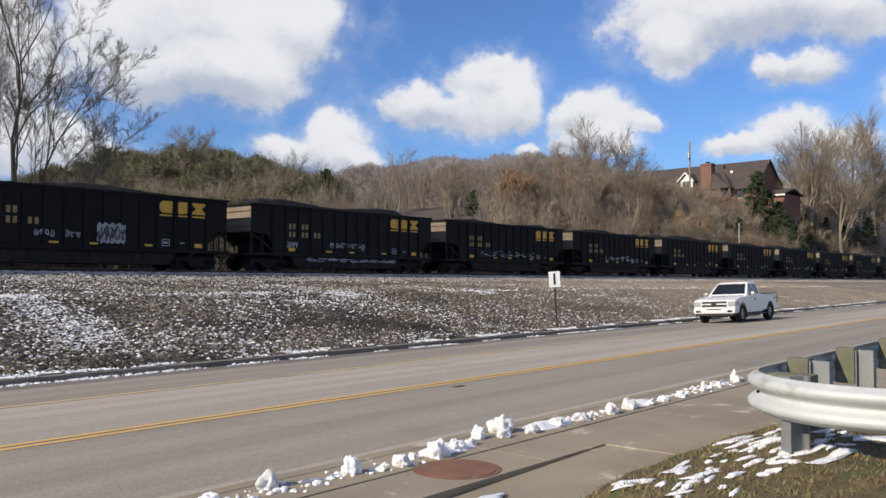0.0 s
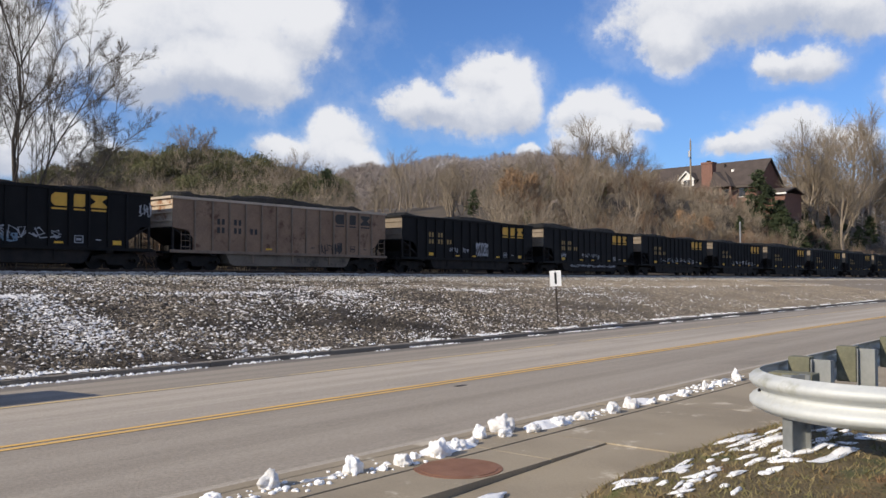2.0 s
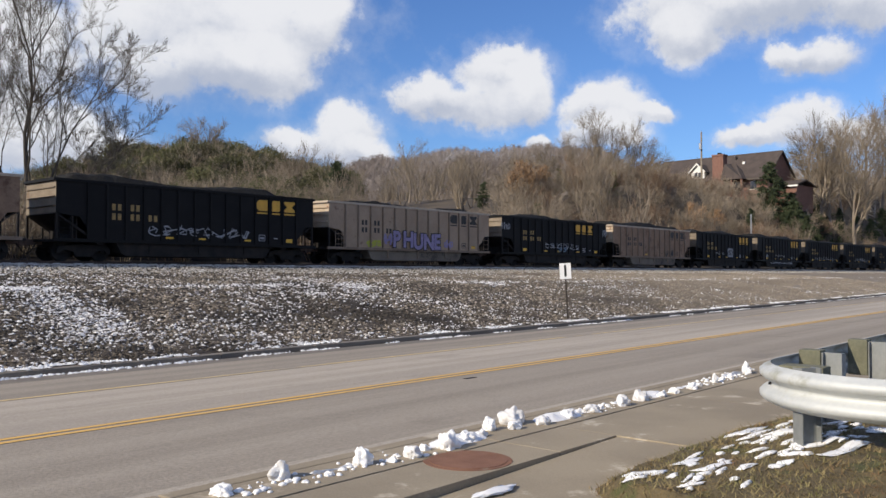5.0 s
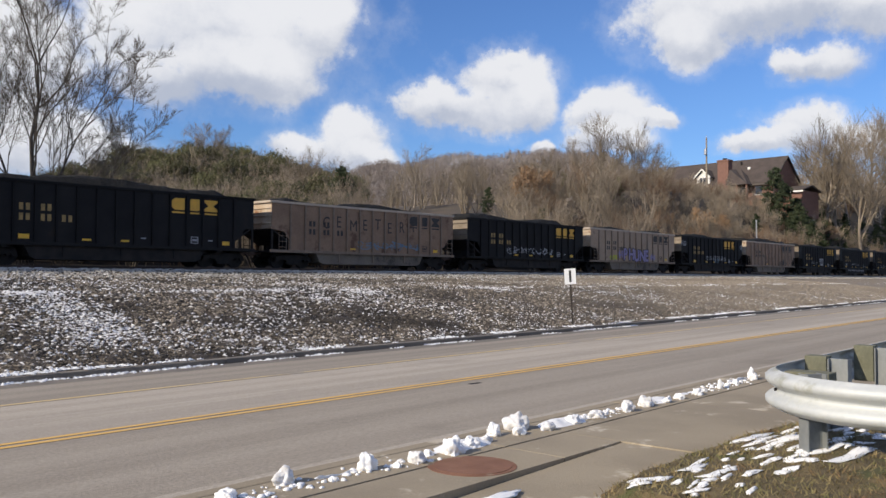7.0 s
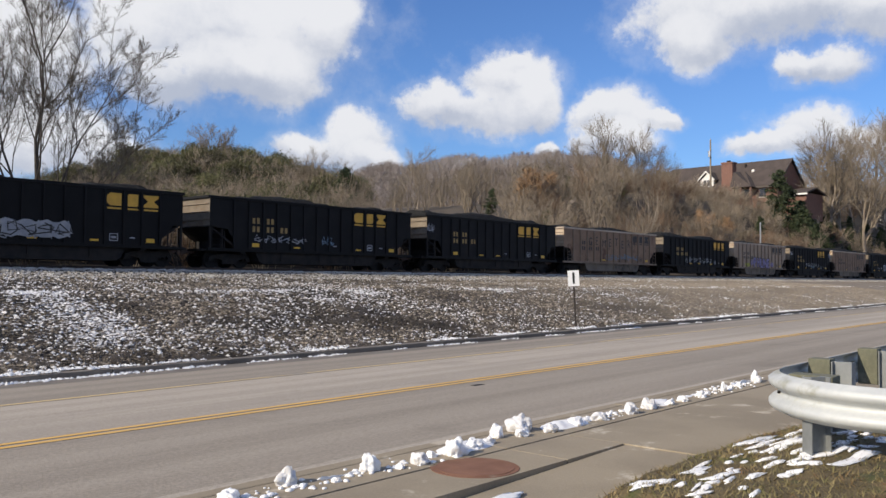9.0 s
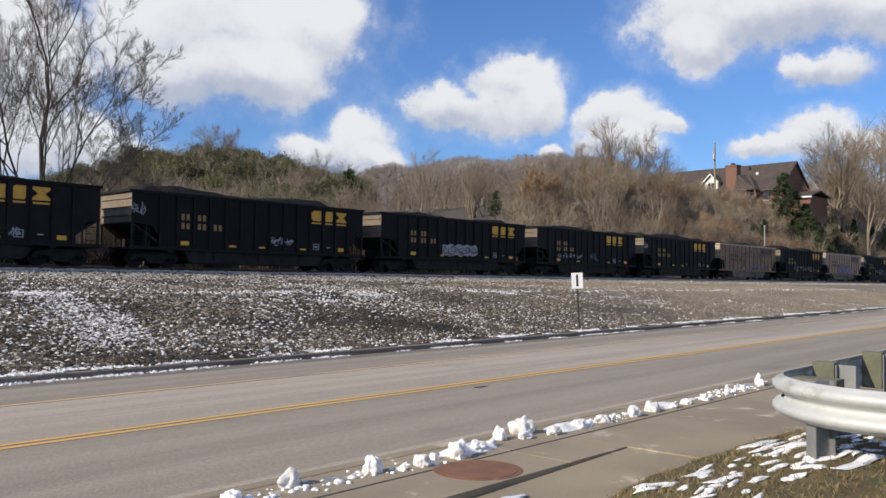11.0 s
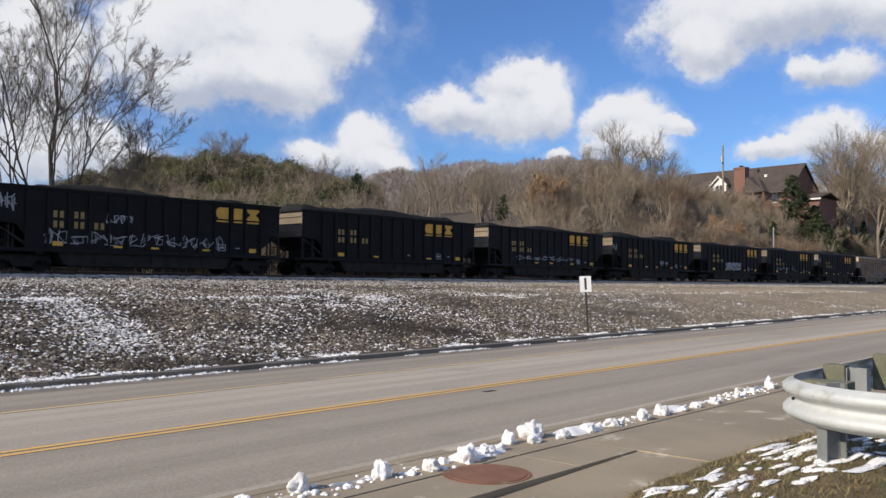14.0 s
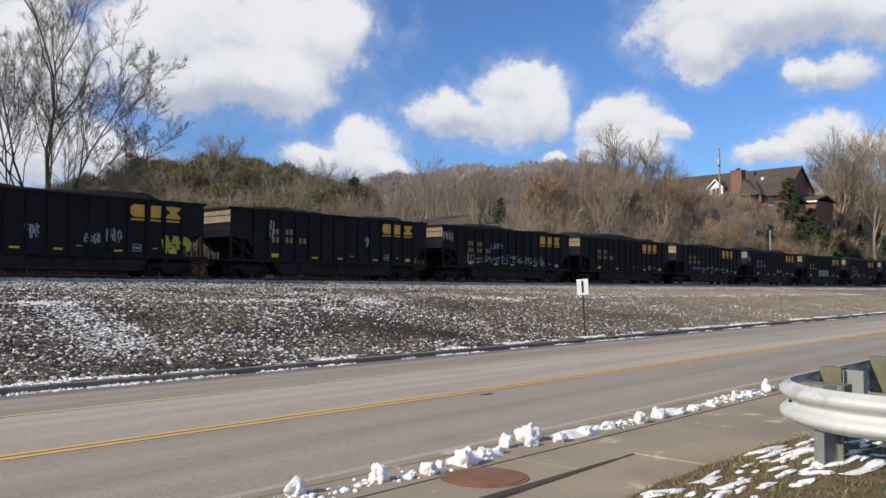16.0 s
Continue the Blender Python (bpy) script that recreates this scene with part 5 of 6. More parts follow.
# the steep wooded side below and beside the house
for k in range(360):
    az = prng.uniform(11, 37)
    r = prng.uniform(85, 178) if az > 18 else prng.uniform(150, 250)
    x, y = at_bearing(az, r)
    if not 44.5 < y < 84 or x < 58 or (148 < x < 176 and 52 < y < 84):
        continue
    c = prng.random()
    house = x > 105 and 44 < y < 70
    small = 0.6 if 22 < az < 27 and r > 118 else 1.0
    if c < 0.30:
        plant("russet", x, y, prng.uniform(0.9, 1.5) * small, prng)
    elif c < 0.74 or house:
        plant("brush", x, y, prng.uniform(0.8, 1.4) * small, prng)
    elif c < 0.92:
        plant("mid", x, y, prng.uniform(0.6, 0.95) * small, prng)
    else:
        plant("pine", x, y, prng.uniform(0.35, 0.55), prng)
# brush on the brow before the house and along the back of the track
for k in range(20):
    brow_brush.append(("brush", prng.uniform(144, 150), 56 + k * 1.3, prng.uniform(0.65, 0.95)))
for k in range(70):
    x, y = at_bearing(prng.uniform(19, 27), prng.uniform(116, 148))
    if y > 44.5:
        brow_brush.append((prng.choice(("brush", "russet")), x, y, prng.uniform(0.6, 0.95)))
# this row is added to block the light that shows beneath the train
for k in range(80):
    plant("brush" if k % 4 else "russet", 8 + k * 0.9 + prng.uniform(-0.4, 0.4), prng.uniform(43.0, 46), prng.uniform(0.6, 0.95), prng)
# the dip between the knoll and the house hill
dip_trees = []
for k in range(110):
    x, y = at_bearing(prng.uniform(34, 50), prng.uniform(125, 225))
    dip_trees.append(("mid", x, y, prng.uniform(0.6, 1.0)))
# dark evergreen scrub at the foot of the house hill
for k in range(46):
    x, y = at_bearing(prng.uniform(12.5, 22.5), prng.uniform(122, 200))
    if 44.5 < y < 58:
        plant("cedar", x, y, prng.uniform(0.28, 0.55), prng)
# trees that stand out against the sky
for az, r, s in ((31.2, 132, 1.0), (30.4, 138, 0.9), (29.0, 140, 0.92), (28.0, 143, 0.85), (33.0, 135, 0.8), (34.4, 132, 0.72), (32.0, 150, 0.9), (36.2, 120, 0.6), (43.6, 150, 0.9),
                 (17.6, 175, 1.75), (16.6, 178, 1.95), (18.0, 182, 1.6), (15.6, 172, 1.9), (14.9, 215, 2.1), (14.2, 222, 2.1), (16.0, 195, 1.9), (13.6, 228, 1.5), (13.0, 236, 1.55), (12.4, 245, 1.6), (15.3, 205, 2.0), (17.0, 190, 1.8), (13.3, 250, 1.6)):
    plant("tall", *at_bearing(az, r), s, prng)
for az, r, s in ((36.2, 104, 1.0), (34.9, 108, 0.8), (24.8, 118, 0.7), (23.6, 122, 0.65)):
    plant("leafy", *at_bearing(az, r), s, prng)
for az, r, s in ((20.35, 158, 1.3), (19.75, 156, 1.25), (19.1, 158, 1.05), (18.5, 160, 0.8), (18.9, 152, 0.95), (18.2, 150, 0.85), (17.7, 150, 0.7)):
    plant("cedar", *at_bearing(az, r), s, prng)
for az, r, s in ((38.6, 118, 0.55), (17.4, 168, 0.75), (16.4, 176, 0.7), (15.4, 190, 0.8), (16.9, 180, 0.7), (18.0, 160, 0.6), (14.6, 200, 0.8), (14.0, 212, 0.9)):
    plant("cedar", *at_bearing(az, r), s, prng)


def thicket(name, rows, label):
    """Bushes too far off to pick apart, in one mesh."""
    vs, fs, n = [], [], 0
    for kind, x, y, s in rows:
        a = prng.uniform(0, 6.28)
        for me in prng.choice(KINDS[kind][0]):
            co = np.empty(len(me.vertices) * 3)
            me.vertices.foreach_get("co", co)
            co = co.reshape(-1, 3) * s
            vs.append(np.c_[co[:, 0] * math.cos(a) - co[:, 1] * math.sin(a) + x, co[:, 0] * math.sin(a) + co[:, 1] * math.cos(a) + y, co[:, 2] + land_z(x, y)])
            fs += [tuple(i + n for i in p.vertices) for p in me.polygons]
            n += len(co)
    return tagged(put(name, mesh_of(name, np.concatenate(vs).tolist(), fs, TWIG)), label, "brush", kind="stuff")


thicket("knoll_thicket", knoll_brush, "dense leafless brown brush on the knoll")
thicket("dip_thicket", dip_trees, "leafless grey-brown trees crowding the dip below the ridge")
thicket("brow_thicket", brow_brush, "dense leafless brown brush below the house")

# the big bare tree behind the train
rng = np.random.default_rng(5)
out = []
for k, (ox, oy, lx, ly, hh, rr) in enumerate(((0, 0, 0.02, 0.0, 16.4, 0.15), (0.3, -0.2, 0.12, -0.12, 14.6, 0.10), (-0.3, 0.2, -0.16, 0.12, 15.0, 0.10), (0.5, -0.4, 0.34, -0.3, 11.4, 0.085), (-0.5, 0.3, -0.36, 0.3, 12.8, 0.085),
                                                  (0.7, -0.6, 0.42, -0.36, 9.8, 0.07), (-0.7, 0.5, -0.6, 0.5, 10.6, 0.07), (0.2, 0.3, 0.22, -0.2, 13.4, 0.085), (0.6, -0.5, 0.62, -0.5, 8.0, 0.055), (-0.2, 0.3, -0.28, 0.22, 13.8, 0.085))):
    grow(rng, (ox, oy, -0.3), (lx, ly, 1), hh, rr, 4, out, 0.56, 0.10, 7, 7, 0.0075, 0.48)
big = tagged(new("bare_tree"), "large many-stemmed leafless tree behind the railway", "tree")
m1, m2 = split_tree(out, 2, BARK_DARK, BARK_BIG)
put("trunk", m1, big)
put("crown", m2, big)
bx_, by_ = at_bearing(67.4, 58)
big.matrix_basis = pose(bx_, by_, land_z(bx_, by_), 0, 0, 0)

# far woods on the ridge
rng = np.random.default_rng(9)
segs, fine_segs = [], []
for k in range(10500):
    az = rng.uniform(10, 55) if k % 4 else rng.uniform(26, 48)
    r = 215 + 430 * rng.random() ** 0.85
    x, y = at_bearing(az, r)
    z = land_z(x, y)
    h = rng.uniform(4.5, 9.0)
    segs.append((x, y, z - 0.3, x + rng.normal(0, 0.5), y + rng.normal(0, 0.5), z + h * 0.9, 0.10, 0.04))
    for j in range(20):
        f = rng.uniform(0.2, 0.9)
        a = rng.uniform(0, 6.28)
        rr = h * 0.42 * (1.2 - f) * rng.uniform(0.6, 1.3)
        fine_segs.append((x, y, z + h * f, x + rr * math.cos(a), y + rr * math.sin(a), z + h * f + rr * rng.uniform(0.2, 1.2), 0.10, 0.03))
v, f = tubes(segs, 3)
v2, f2 = slivers(fine_segs)
tagged(put("far_woods", mesh_of("far_woods", v.tolist() + v2.tolist(), f.tolist() + (f2 + len(v)).tolist(), HAZY_FROST)), "frosted leafless woods on the distant ridge, paled for haze", "woods", kind="stuff")

# ---- the house on the hill, poles ----
BRICK = mat("red_brick", (0.22, 0.115, 0.085), (0.155, 0.08, 0.062), 2.5, 0.9, 0.3, 18.0, spots=(0.28, 0.19, 0.15), spot_scale=4.0, spot_cut=0.62)
SHINGLE_EDGE = mat("dark_brown_trim", (0.06, 0.045, 0.038), (0.1, 0.08, 0.068), 1.0, 0.7, 0.1, 12.0)
SHINGLE = mat("brown_shingles", (0.05, 0.039, 0.035), (0.085, 0.066, 0.058), 0.8, 0.95, 0.4, 14.0)
TRIM = mat("white_trim", (0.78, 0.76, 0.72), (0.66, 0.64, 0.6), 1.0, 0.6, 0.05, 12.0)
GLASS_DARK = mat("window_glass", (0.03, 0.035, 0.045), (0.05, 0.055, 0.07), 0.5, 0.08, 0.0, 2.0)
house = tagged(new("house"), "brick house with brown shingle roof and white dormer, above railway", "house")
house.matrix_basis = pose(161.2, 67.3, 15.2, 0, 0, 85.5 - 90)
# local: x towards the back, y along the ridge, ridge at x=0
HL, HL2, HX, EAVE, RIDGE = 10.6, 14.6, 5.6, 3.2, 8.0


def roof_bm(y0, y1, hx, eave, ridge, thick=0.22, over=0.5):
    k = (ridge - eave) / hx
    out = [(-hx - over, eave - k * over), (0, ridge), (hx + over, eave - k * over), (hx + over, eave - k * over + thick), (0, ridge + thick * 1.3), (-hx - over, eave - k * over + thick)]
    return prism(out, y0, y1)


part("wall", prism([(-HX, -3.0), (HX, -3.0), (HX, EAVE), (0, RIDGE - 0.05), (-HX, EAVE)], -HL + 0.4, HL2 - 0.4), BRICK, house)
part("roof", roof_bm(-HL, HL2, HX, EAVE, RIDGE), SHINGLE, house, "brown shingle roof")
for s in (-1, 1):
    part("barge_board", prism([(-HX - 0.5, EAVE - 0.42), (0, RIDGE + 0.02), (HX + 0.5, EAVE - 0.42), (HX + 0.5, EAVE - 0.2), (0, RIDGE + 0.24), (-HX - 0.5, EAVE - 0.2)], (HL2 if s > 0 else -HL) - 0.06, (HL2 if s > 0 else -HL) + 0.06), SHINGLE_EDGE, house, "dark barge board")
part("fascia", box(-HX - 0.56, -HX - 0.5, -HL, HL2, EAVE - 0.65, EAVE - 0.32), SHINGLE_EDGE, house)
chimney = part("chimney", bm_box(box(-HX - 1.2, -HX + 0.4, -2.2, 0.0, -1.5, 7.4, 0.03), -HX - 1.3, -HX + 0.5, -2.3, 0.1, 7.4, 7.75, 0.03), BRICK, house, "broad red-brick chimney")
part("flue", box(-HX - 0.7, -HX - 0.1, -1.4, -0.8, 7.75, 8.1), STEEL_DARK, house)
# front gable dormer
dormer = part("dormer", prism([(2.4, 3.4), (5.2, 3.4), (5.2, 4.9), (3.8, 6.2), (2.4, 4.9)], -HX + 0.2, -HX + 3.0), TRIM, house, "white gabled dormer")
dormer.data.transform(Matrix(((0, 1, 0, 0), (1, 0, 0, 0), (0, 0, 1, 0), (0, 0, 0, 1))))
dr = part("dormer_roof", prism([(2.05, 4.65), (3.8, 6.3), (5.55, 4.65), (5.55, 4.85), (3.8, 6.55), (2.05, 4.85)], -HX - 0.15, -HX + 3.8), SHINGLE, house)
dr.data.transform(Matrix(((0, 1, 0, 0), (1, 0, 0, 0), (0, 0, 1, 0), (0, 0, 0, 1))))
db = part("barge_board", prism([(2.0, 4.6), (3.8, 6.3), (5.6, 4.6), (5.6, 4.9), (3.8, 6.62), (2.0, 4.9)], -HX - 0.3, -HX - 0.16), TRIM, house)
db.data.transform(Matrix(((0, 1, 0, 0), (1, 0, 0, 0), (0, 0, 1, 0), (0, 0, 0, 1))))
for y in (3.45, 4.17):
    part("window", box(-HX + 0.12, -HX + 0.18, y - 0.3, y + 0.3 - 0.02, 3.7, 4.8), GLASS_DARK, dormer)
for y in (-7.5, -4.6, 8.5):
    w = part("window", box(-HX - 0.03, -HX + 0.02, y - 0.6, y + 0.6, 0.9, 2.3), GLASS_DARK, house)
    part("frame", bm_box(box(-HX - 0.05, -HX - 0.031, y - 0.7, y + 0.7, 2.3, 2.42), -HX - 0.08, -HX - 0.031, y - 0.7, y + 0.7, 0.78, 0.9), TRIM, w)
for x in (-2.0, 2.0):
    part("window", box(x - 0.5, x + 0.5, -HL + 0.36, -HL + 0.39, 0.9, 2.3), GLASS_DARK, house)
part("roof_vent", cyl((-1.2, -2, RIDGE - 1.0), (-1.2, -2, RIDGE - 0.2), 0.18, sides=8), STEEL_DARK, house)
part("roof_vent", box(-2.6, -2.2, -4.4, -3.9, RIDGE - 2.1, RIDGE - 1.5), TRIM, house)
# hipped porch roof beside the chimney
bm = bmesh.new()
foot = [bm.verts.new(p) for p in ((-HX - 2.6, -6.6, 2.7), (-HX + 1.6, -6.6, 2.7), (-HX + 1.6, -2.3, 2.7), (-HX - 2.6, -2.3, 2.7))]
crest = [bm.verts.new(p) for p in ((-HX + 1.4, -3.4, 6.0), (-HX + 1.4, -2.4, 6.0), (-HX - 1.1, -2.4, 5.8))]
bm.faces.new(foot[::-1])
bm.faces.new((foot[0], foot[1], crest[0]))
bm.faces.new((foot[0], crest[0], crest[1], crest[2]))
bm.faces.new((foot[0], crest[2], foot[3]))
bm.faces.new((foot[1], foot[2], crest[1], crest[0]))
bm.faces.new((foot[2], foot[3], crest[2], crest[1]))
part("porch_roof", bm, SHINGLE, house, "hipped shingle roof of the porch")
for y in (-6.3, -4.4, -2.6):
    part("porch_post", box(-HX - 2.4, -HX - 2.1, y - 0.15, y + 0.15, -1.0, 2.7, 0.02), BRICK, house)
# low brick wing
part("wing_wall", box(-3.5, 3.5, -HL - 4.0, -HL + 0.4, -3.5, 1.3), BRICK, house)
part("wing_roof", roof_bm(-HL - 4.4, -HL - 0.08, 3.5, 1.35, 2.2), SHINGLE, house)
part("wing_fascia", box(-4.06, -4.0, -HL - 4.4, -HL - 0.1, 1.0, 1.3), TRIM, house)

POLE_WOOD = mat("weathered_pole", (0.2, 0.16, 0.12), (0.32, 0.27, 0.21), 3.0, 0.9, 0.3, 20.0)
POLE_METAL = mat("grey_metal", (0.35, 0.36, 0.38), (0.45, 0.46, 0.48), 3.0, 0.45, 0.1, 20.0, metal=0.6)
x, y = at_bearing(24.38, 150)
zb = land_z(x, y)
pole = tagged(new("utility_pole"), "weathered wooden utility pole with a grey transformer", "utility pole")
pole.matrix_basis = pose(x, y, zb - 0.2, 0, 0, 20)
ph = 24.7 - zb
part("shaft", cyl((0, 0, 0), (0.1, 0, ph), 0.19, 0.13, 10), POLE_WOOD, pole)
part("insulator", cyl((0.1, 0, ph), (0.1, 0, ph + 0.35), 0.05, sides=8), POLE_METAL, pole)
part("transformer", cyl((-0.35, 0.1, ph - 2.9), (-0.35, 0.1, ph - 1.9), 0.26, sides=12), POLE_METAL, pole, "grey transformer can")
part("bracket", box(-0.4, 0.2, -0.05, 0.05, ph - 2.5, ph - 2.35), POLE_METAL, pole)
x, y = at_bearing(21.4, 125)
zb = land_z(x, y)
post = tagged(new("railway_post"), "slim grey steel post beside the railway", "post")
post.matrix_basis = pose(x, y, zb - 0.2)
part("shaft", cyl((0, 0, 0), (0, 0, 9.0 - zb), 0.11, 0.09, 8), POLE_METAL, post)
part("cap", cyl((0, 0, 9.0 - zb), (0, 0, 9.2 - zb), 0.14, 0.1, 8), POLE_METAL, post)

# ---- sign, guard rail, snow, verge ----
SIGN_WHITE = mat("white_sign_face", (0.82, 0.82, 0.82), (0.74, 0.74, 0.74), 3.0, 0.5, 0.05, 20.0)
POST_RUST = mat("brown_steel_post", (0.022, 0.017, 0.014), (0.05, 0.038, 0.03), 6.0, 0.8, 0.2, 30.0)
sign = tagged(new("road_sign"), "small white sign on a leaning brown steel post", "road sign")
sign.matrix_basis = pose(29.25, 18.98, -0.43, 0, -3.0, -50)
part("post", bm_box(box(-0.035, 0.035, -0.012, 0.012, -0.2, 2.28), -0.012, 0.012, 0.012, 0.04, -0.2, 2.28), POST_RUST, sign)
plate = part("plate", box(-0.23, 0.23, -0.034, -0.03 + 0.012, 1.68, 2.32, 0.003), SIGN_WHITE, sign, "blank white plate")
part("sign_mark", box(-0.045, 0.045, -0.0385, -0.0345, 1.78, 2.24), TRIM_BLACK, plate, "dark upright bar")
for z in (1.75, 2.26):
    part("bolt", cyl((0.0, -0.046, z), (0.0, -0.034, z), 0.014, sides=8), POLE_METAL, plate)

GALV = mat("galvanised_steel", (0.46, 0.48, 0.48), (0.57, 0.58, 0.56), 2.5, 0.6, 0.15, 25.0, metal=0.15, spots=(0.33, 0.33, 0.27), spot_scale=1.8, spot_cut=0.56)
GALV_POST = mat("galvanised_post", (0.19, 0.2, 0.2), (0.28, 0.29, 0.285), 3.0, 0.6, 0.2, 25.0, metal=0.3)
TREATED = mat("green_treated_timber", (0.105, 0.105, 0.07), (0.175, 0.17, 0.115), 3.0, 0.9, 0.4, 30.0, spots=(0.25, 0.24, 0.17), spot_scale=5.0, spot_cut=0.6)
guard = tagged(new("guard_rail"), "galvanised corrugated guard rail with a rounded end on steel posts", "guard rail")
RAIL_Z = 0.79                      # middle of the beam
CX, CY, CR = 7.36, 1.7, 0.97      # the rounded end


def beam_line():
    pts = [(x, CY + CR, 1.0) for x in (40, 30, 22, 16, 13, 11, 9.5, 8.4)]
    out = [(x, y, 0, 1) for x, y, _ in pts]
    for a in steps(90, 292, 34):
        out.append((CX + CR * math.cos(radians(a)), CY + CR * math.sin(radians(a)), math.cos(radians(a)), math.sin(radians(a))))
    return out


WAVE = [(-0.156, -0.005), (-0.15, 0.0), (-0.125, 0.055), (-0.10, 0.078), (-0.07, 0.078), (-0.045, 0.055), (-0.02, 0.008), (0.0, 0.0), (0.02, 0.008), (0.045, 0.055), (0.07, 0.078), (0.10, 0.078), (0.125, 0.055), (0.15, 0.0), (0.156, -0.005)]
verts, faces = [], []
line = beam_line()
for x, y, nx, ny in line:
    verts += [(x + nx * d, y + ny * d, RAIL_Z + h) for h, d in WAVE]
n = len(WAVE)
for i in range(len(line) - 1):
    faces += [(i * n + k, i * n + k + 1, (i + 1) * n + k + 1, (i + 1) * n + k) for k in range(n - 1)]
beam = put("beam", mesh_of("beam", verts, faces, GALV, True), guard, "corrugated galvanised beam")
sol = beam.modifiers.new("thickness", "SOLIDIFY")
sol.thickness, sol.offset = 0.004, 0.0


def rail_post(x, y, turn, low, block=True):
    p = part("post", bm_box(bm_box(box(-0.055, 0.055, -0.085, -0.075, low - 0.3, RAIL_Z + 0.17), -0.055, 0.055, 0.075, 0.085, low - 0.3, RAIL_Z + 0.17), -0.005, 0.005, -0.075, 0.075, low - 0.3, RAIL_Z + 0.17), GALV_POST, guard, "", at=pose(x, y, 0, 0, 0, turn))
    if block:
        part("block", box(-0.075, 0.075, 0.088, 0.275, RAIL_Z - 0.17, RAIL_Z + 0.19, 0.008), TREATED, p, "greenish treated timber block")
    return p


for x in (7.95, 9.4, 11.1, 13.0, 14.3, 15.5, 17.4, 19.3, 21.2, 23.1, 25.0):
    rail_post(x, CY + CR - 0.28, 0, lawn_z(x, 2.4))
for a in (146, 200):
    r = CR - 0.10
    rail_post(CX + r * math.cos(radians(a)), CY + r * math.sin(radians(a)), a - 90, lawn_z(CX, CY), False)
part("cross_block", box(7.05, 7.25, 2.2, 2.55, RAIL_Z - 0.02, RAIL_Z + 0.13, 0.01), TREATED, guard, "greenish treated timber block")
for a in (120,):
    x, y = CX + (CR + 0.012) * math.cos(radians(a)), CY + (CR + 0.012) * math.sin(radians(a))
    part("bolt", cyl((x - 0.01 * math.cos(radians(a)), y - 0.01 * math.sin(radians(a)), RAIL_Z), (x + 0.012 * math.cos(radians(a)), y + 0.012 * math.sin(radians(a)), RAIL_Z), 0.012, sides=8), STEEL_DARK, guard)


# ploughed snow along the near kerb
def snow_bm(rng, w, h, sub=4, rough=0.34):
    bm = bmesh.new()
    bmesh.ops.create_icosphere(bm, subdivisions=sub, radius=1.0)
    o = Vector((rng.uniform(0, 50), rng.uniform(0, 50), rng.uniform(0, 50)))
    for v in bm.verts:
        c = v.co.copy()
        k = 1 + rough * noise.fractal(c * 1.3 + o, 1.0, 2.0, 4) + 0.10 * noise.noise(c * 4 + o) + 0.05 * noise.noise(c * 11 + o)
        v.co = Vector((c.x * k * w / 2, c.y * k * w / 2 * 0.85, max(c.z * k, -0.35) * h * 0.74 + h * 0.26))
    return bm


LUMPS = [(4.05, 5.26, 0.22, 0.17), (4.35, 5.04, 0.1, 0.05), (4.78, 5.11, 0.2, 0.19), (5.01, 5.0, 0.11, 0.06), (5.24, 5.0, 0.19, 0.14), (5.71, 5.0, 0.28, 0.2), (5.5, 5.1, 0.12, 0.08), (6.04, 5.07, 0.2, 0.12), (6.3, 5.1, 0.16, 0.09), (6.6, 5.24, 0.18, 0.15), (7.02, 5.28, 0.31, 0.22), (6.82, 5.1, 0.2, 0.11),
         (7.2, 5.02, 0.19, 0.12), (7.45, 5.1, 0.16, 0.08), (7.7, 5.04, 0.22, 0.12), (7.95, 5.1, 0.15, 0.07), (8.18, 5.04, 0.25, 0.12), (8.45, 5.1, 0.14, 0.06), (8.77, 4.99, 0.2, 0.17), (9.25, 5.02, 0.22, 0.17), (9.5, 5.06, 0.12, 0.06), (9.69, 4.97, 0.16, 0.1), (10.09, 5.0, 0.2, 0.1), (10.57, 4.98, 0.2, 0.12),
         (10.9, 5.04, 0.14, 0.06), (11.34, 5.02, 0.11, 0.14), (11.7, 5.06, 0.11, 0.06), (11.95, 5.04, 0.14, 0.09), (12.62, 5.05, 0.18, 0.14), (12.66, 5.1, 0.16, 0.22), (3.5, 5.2, 0.2, 0.1)]
rng = random.Random(3)
for k, (x, y, w, h) in enumerate(LUMPS):
    lump = part("snow_lump", snow_bm(rng, w * 0.76, h * 0.72, 4, 0.5), SNOW_DIRTY if k in (10, 18, 19) or k % 4 == 0 else SNOW, None, smooth=True, at=pose(x, y - 0.04, 0.120, 0, 0, rng.uniform(0, 360)))
    tagged(lump, "lump of ploughed old snow on the pavement edge", "snow", "snow lumps along the kerb")


def crumbs(name, count, spot, size, material, seed, label):
    return tagged(stones(name, count, spot, size, material, seed, 0.8), label, "snow", kind="stuff")


def near_spot(r):
    x = 3.2 + 10.5 * r.random()
    return x, 5.05 + r.normal(0, 0.09), 0.127


def far_spot(r):
    x = 4 + 75 * r.random() ** 1.3
    return (x, FAR_Y + r.uniform(0.05, 0.75), -0.43 + 0.02) if r.random() < 0.75 else (x, FAR_Y - abs(r.normal(0, 0.12)), road_z(FAR_Y) + 0.015)


def clumpy(spot, scale, cut):
    def f(r):
        for _ in range(12):
            p = spot(r)
            if noise.noise(Vector((p[0] * scale, p[1] * 0.7, 4.0))) > cut:
                return p
        return p
    return f


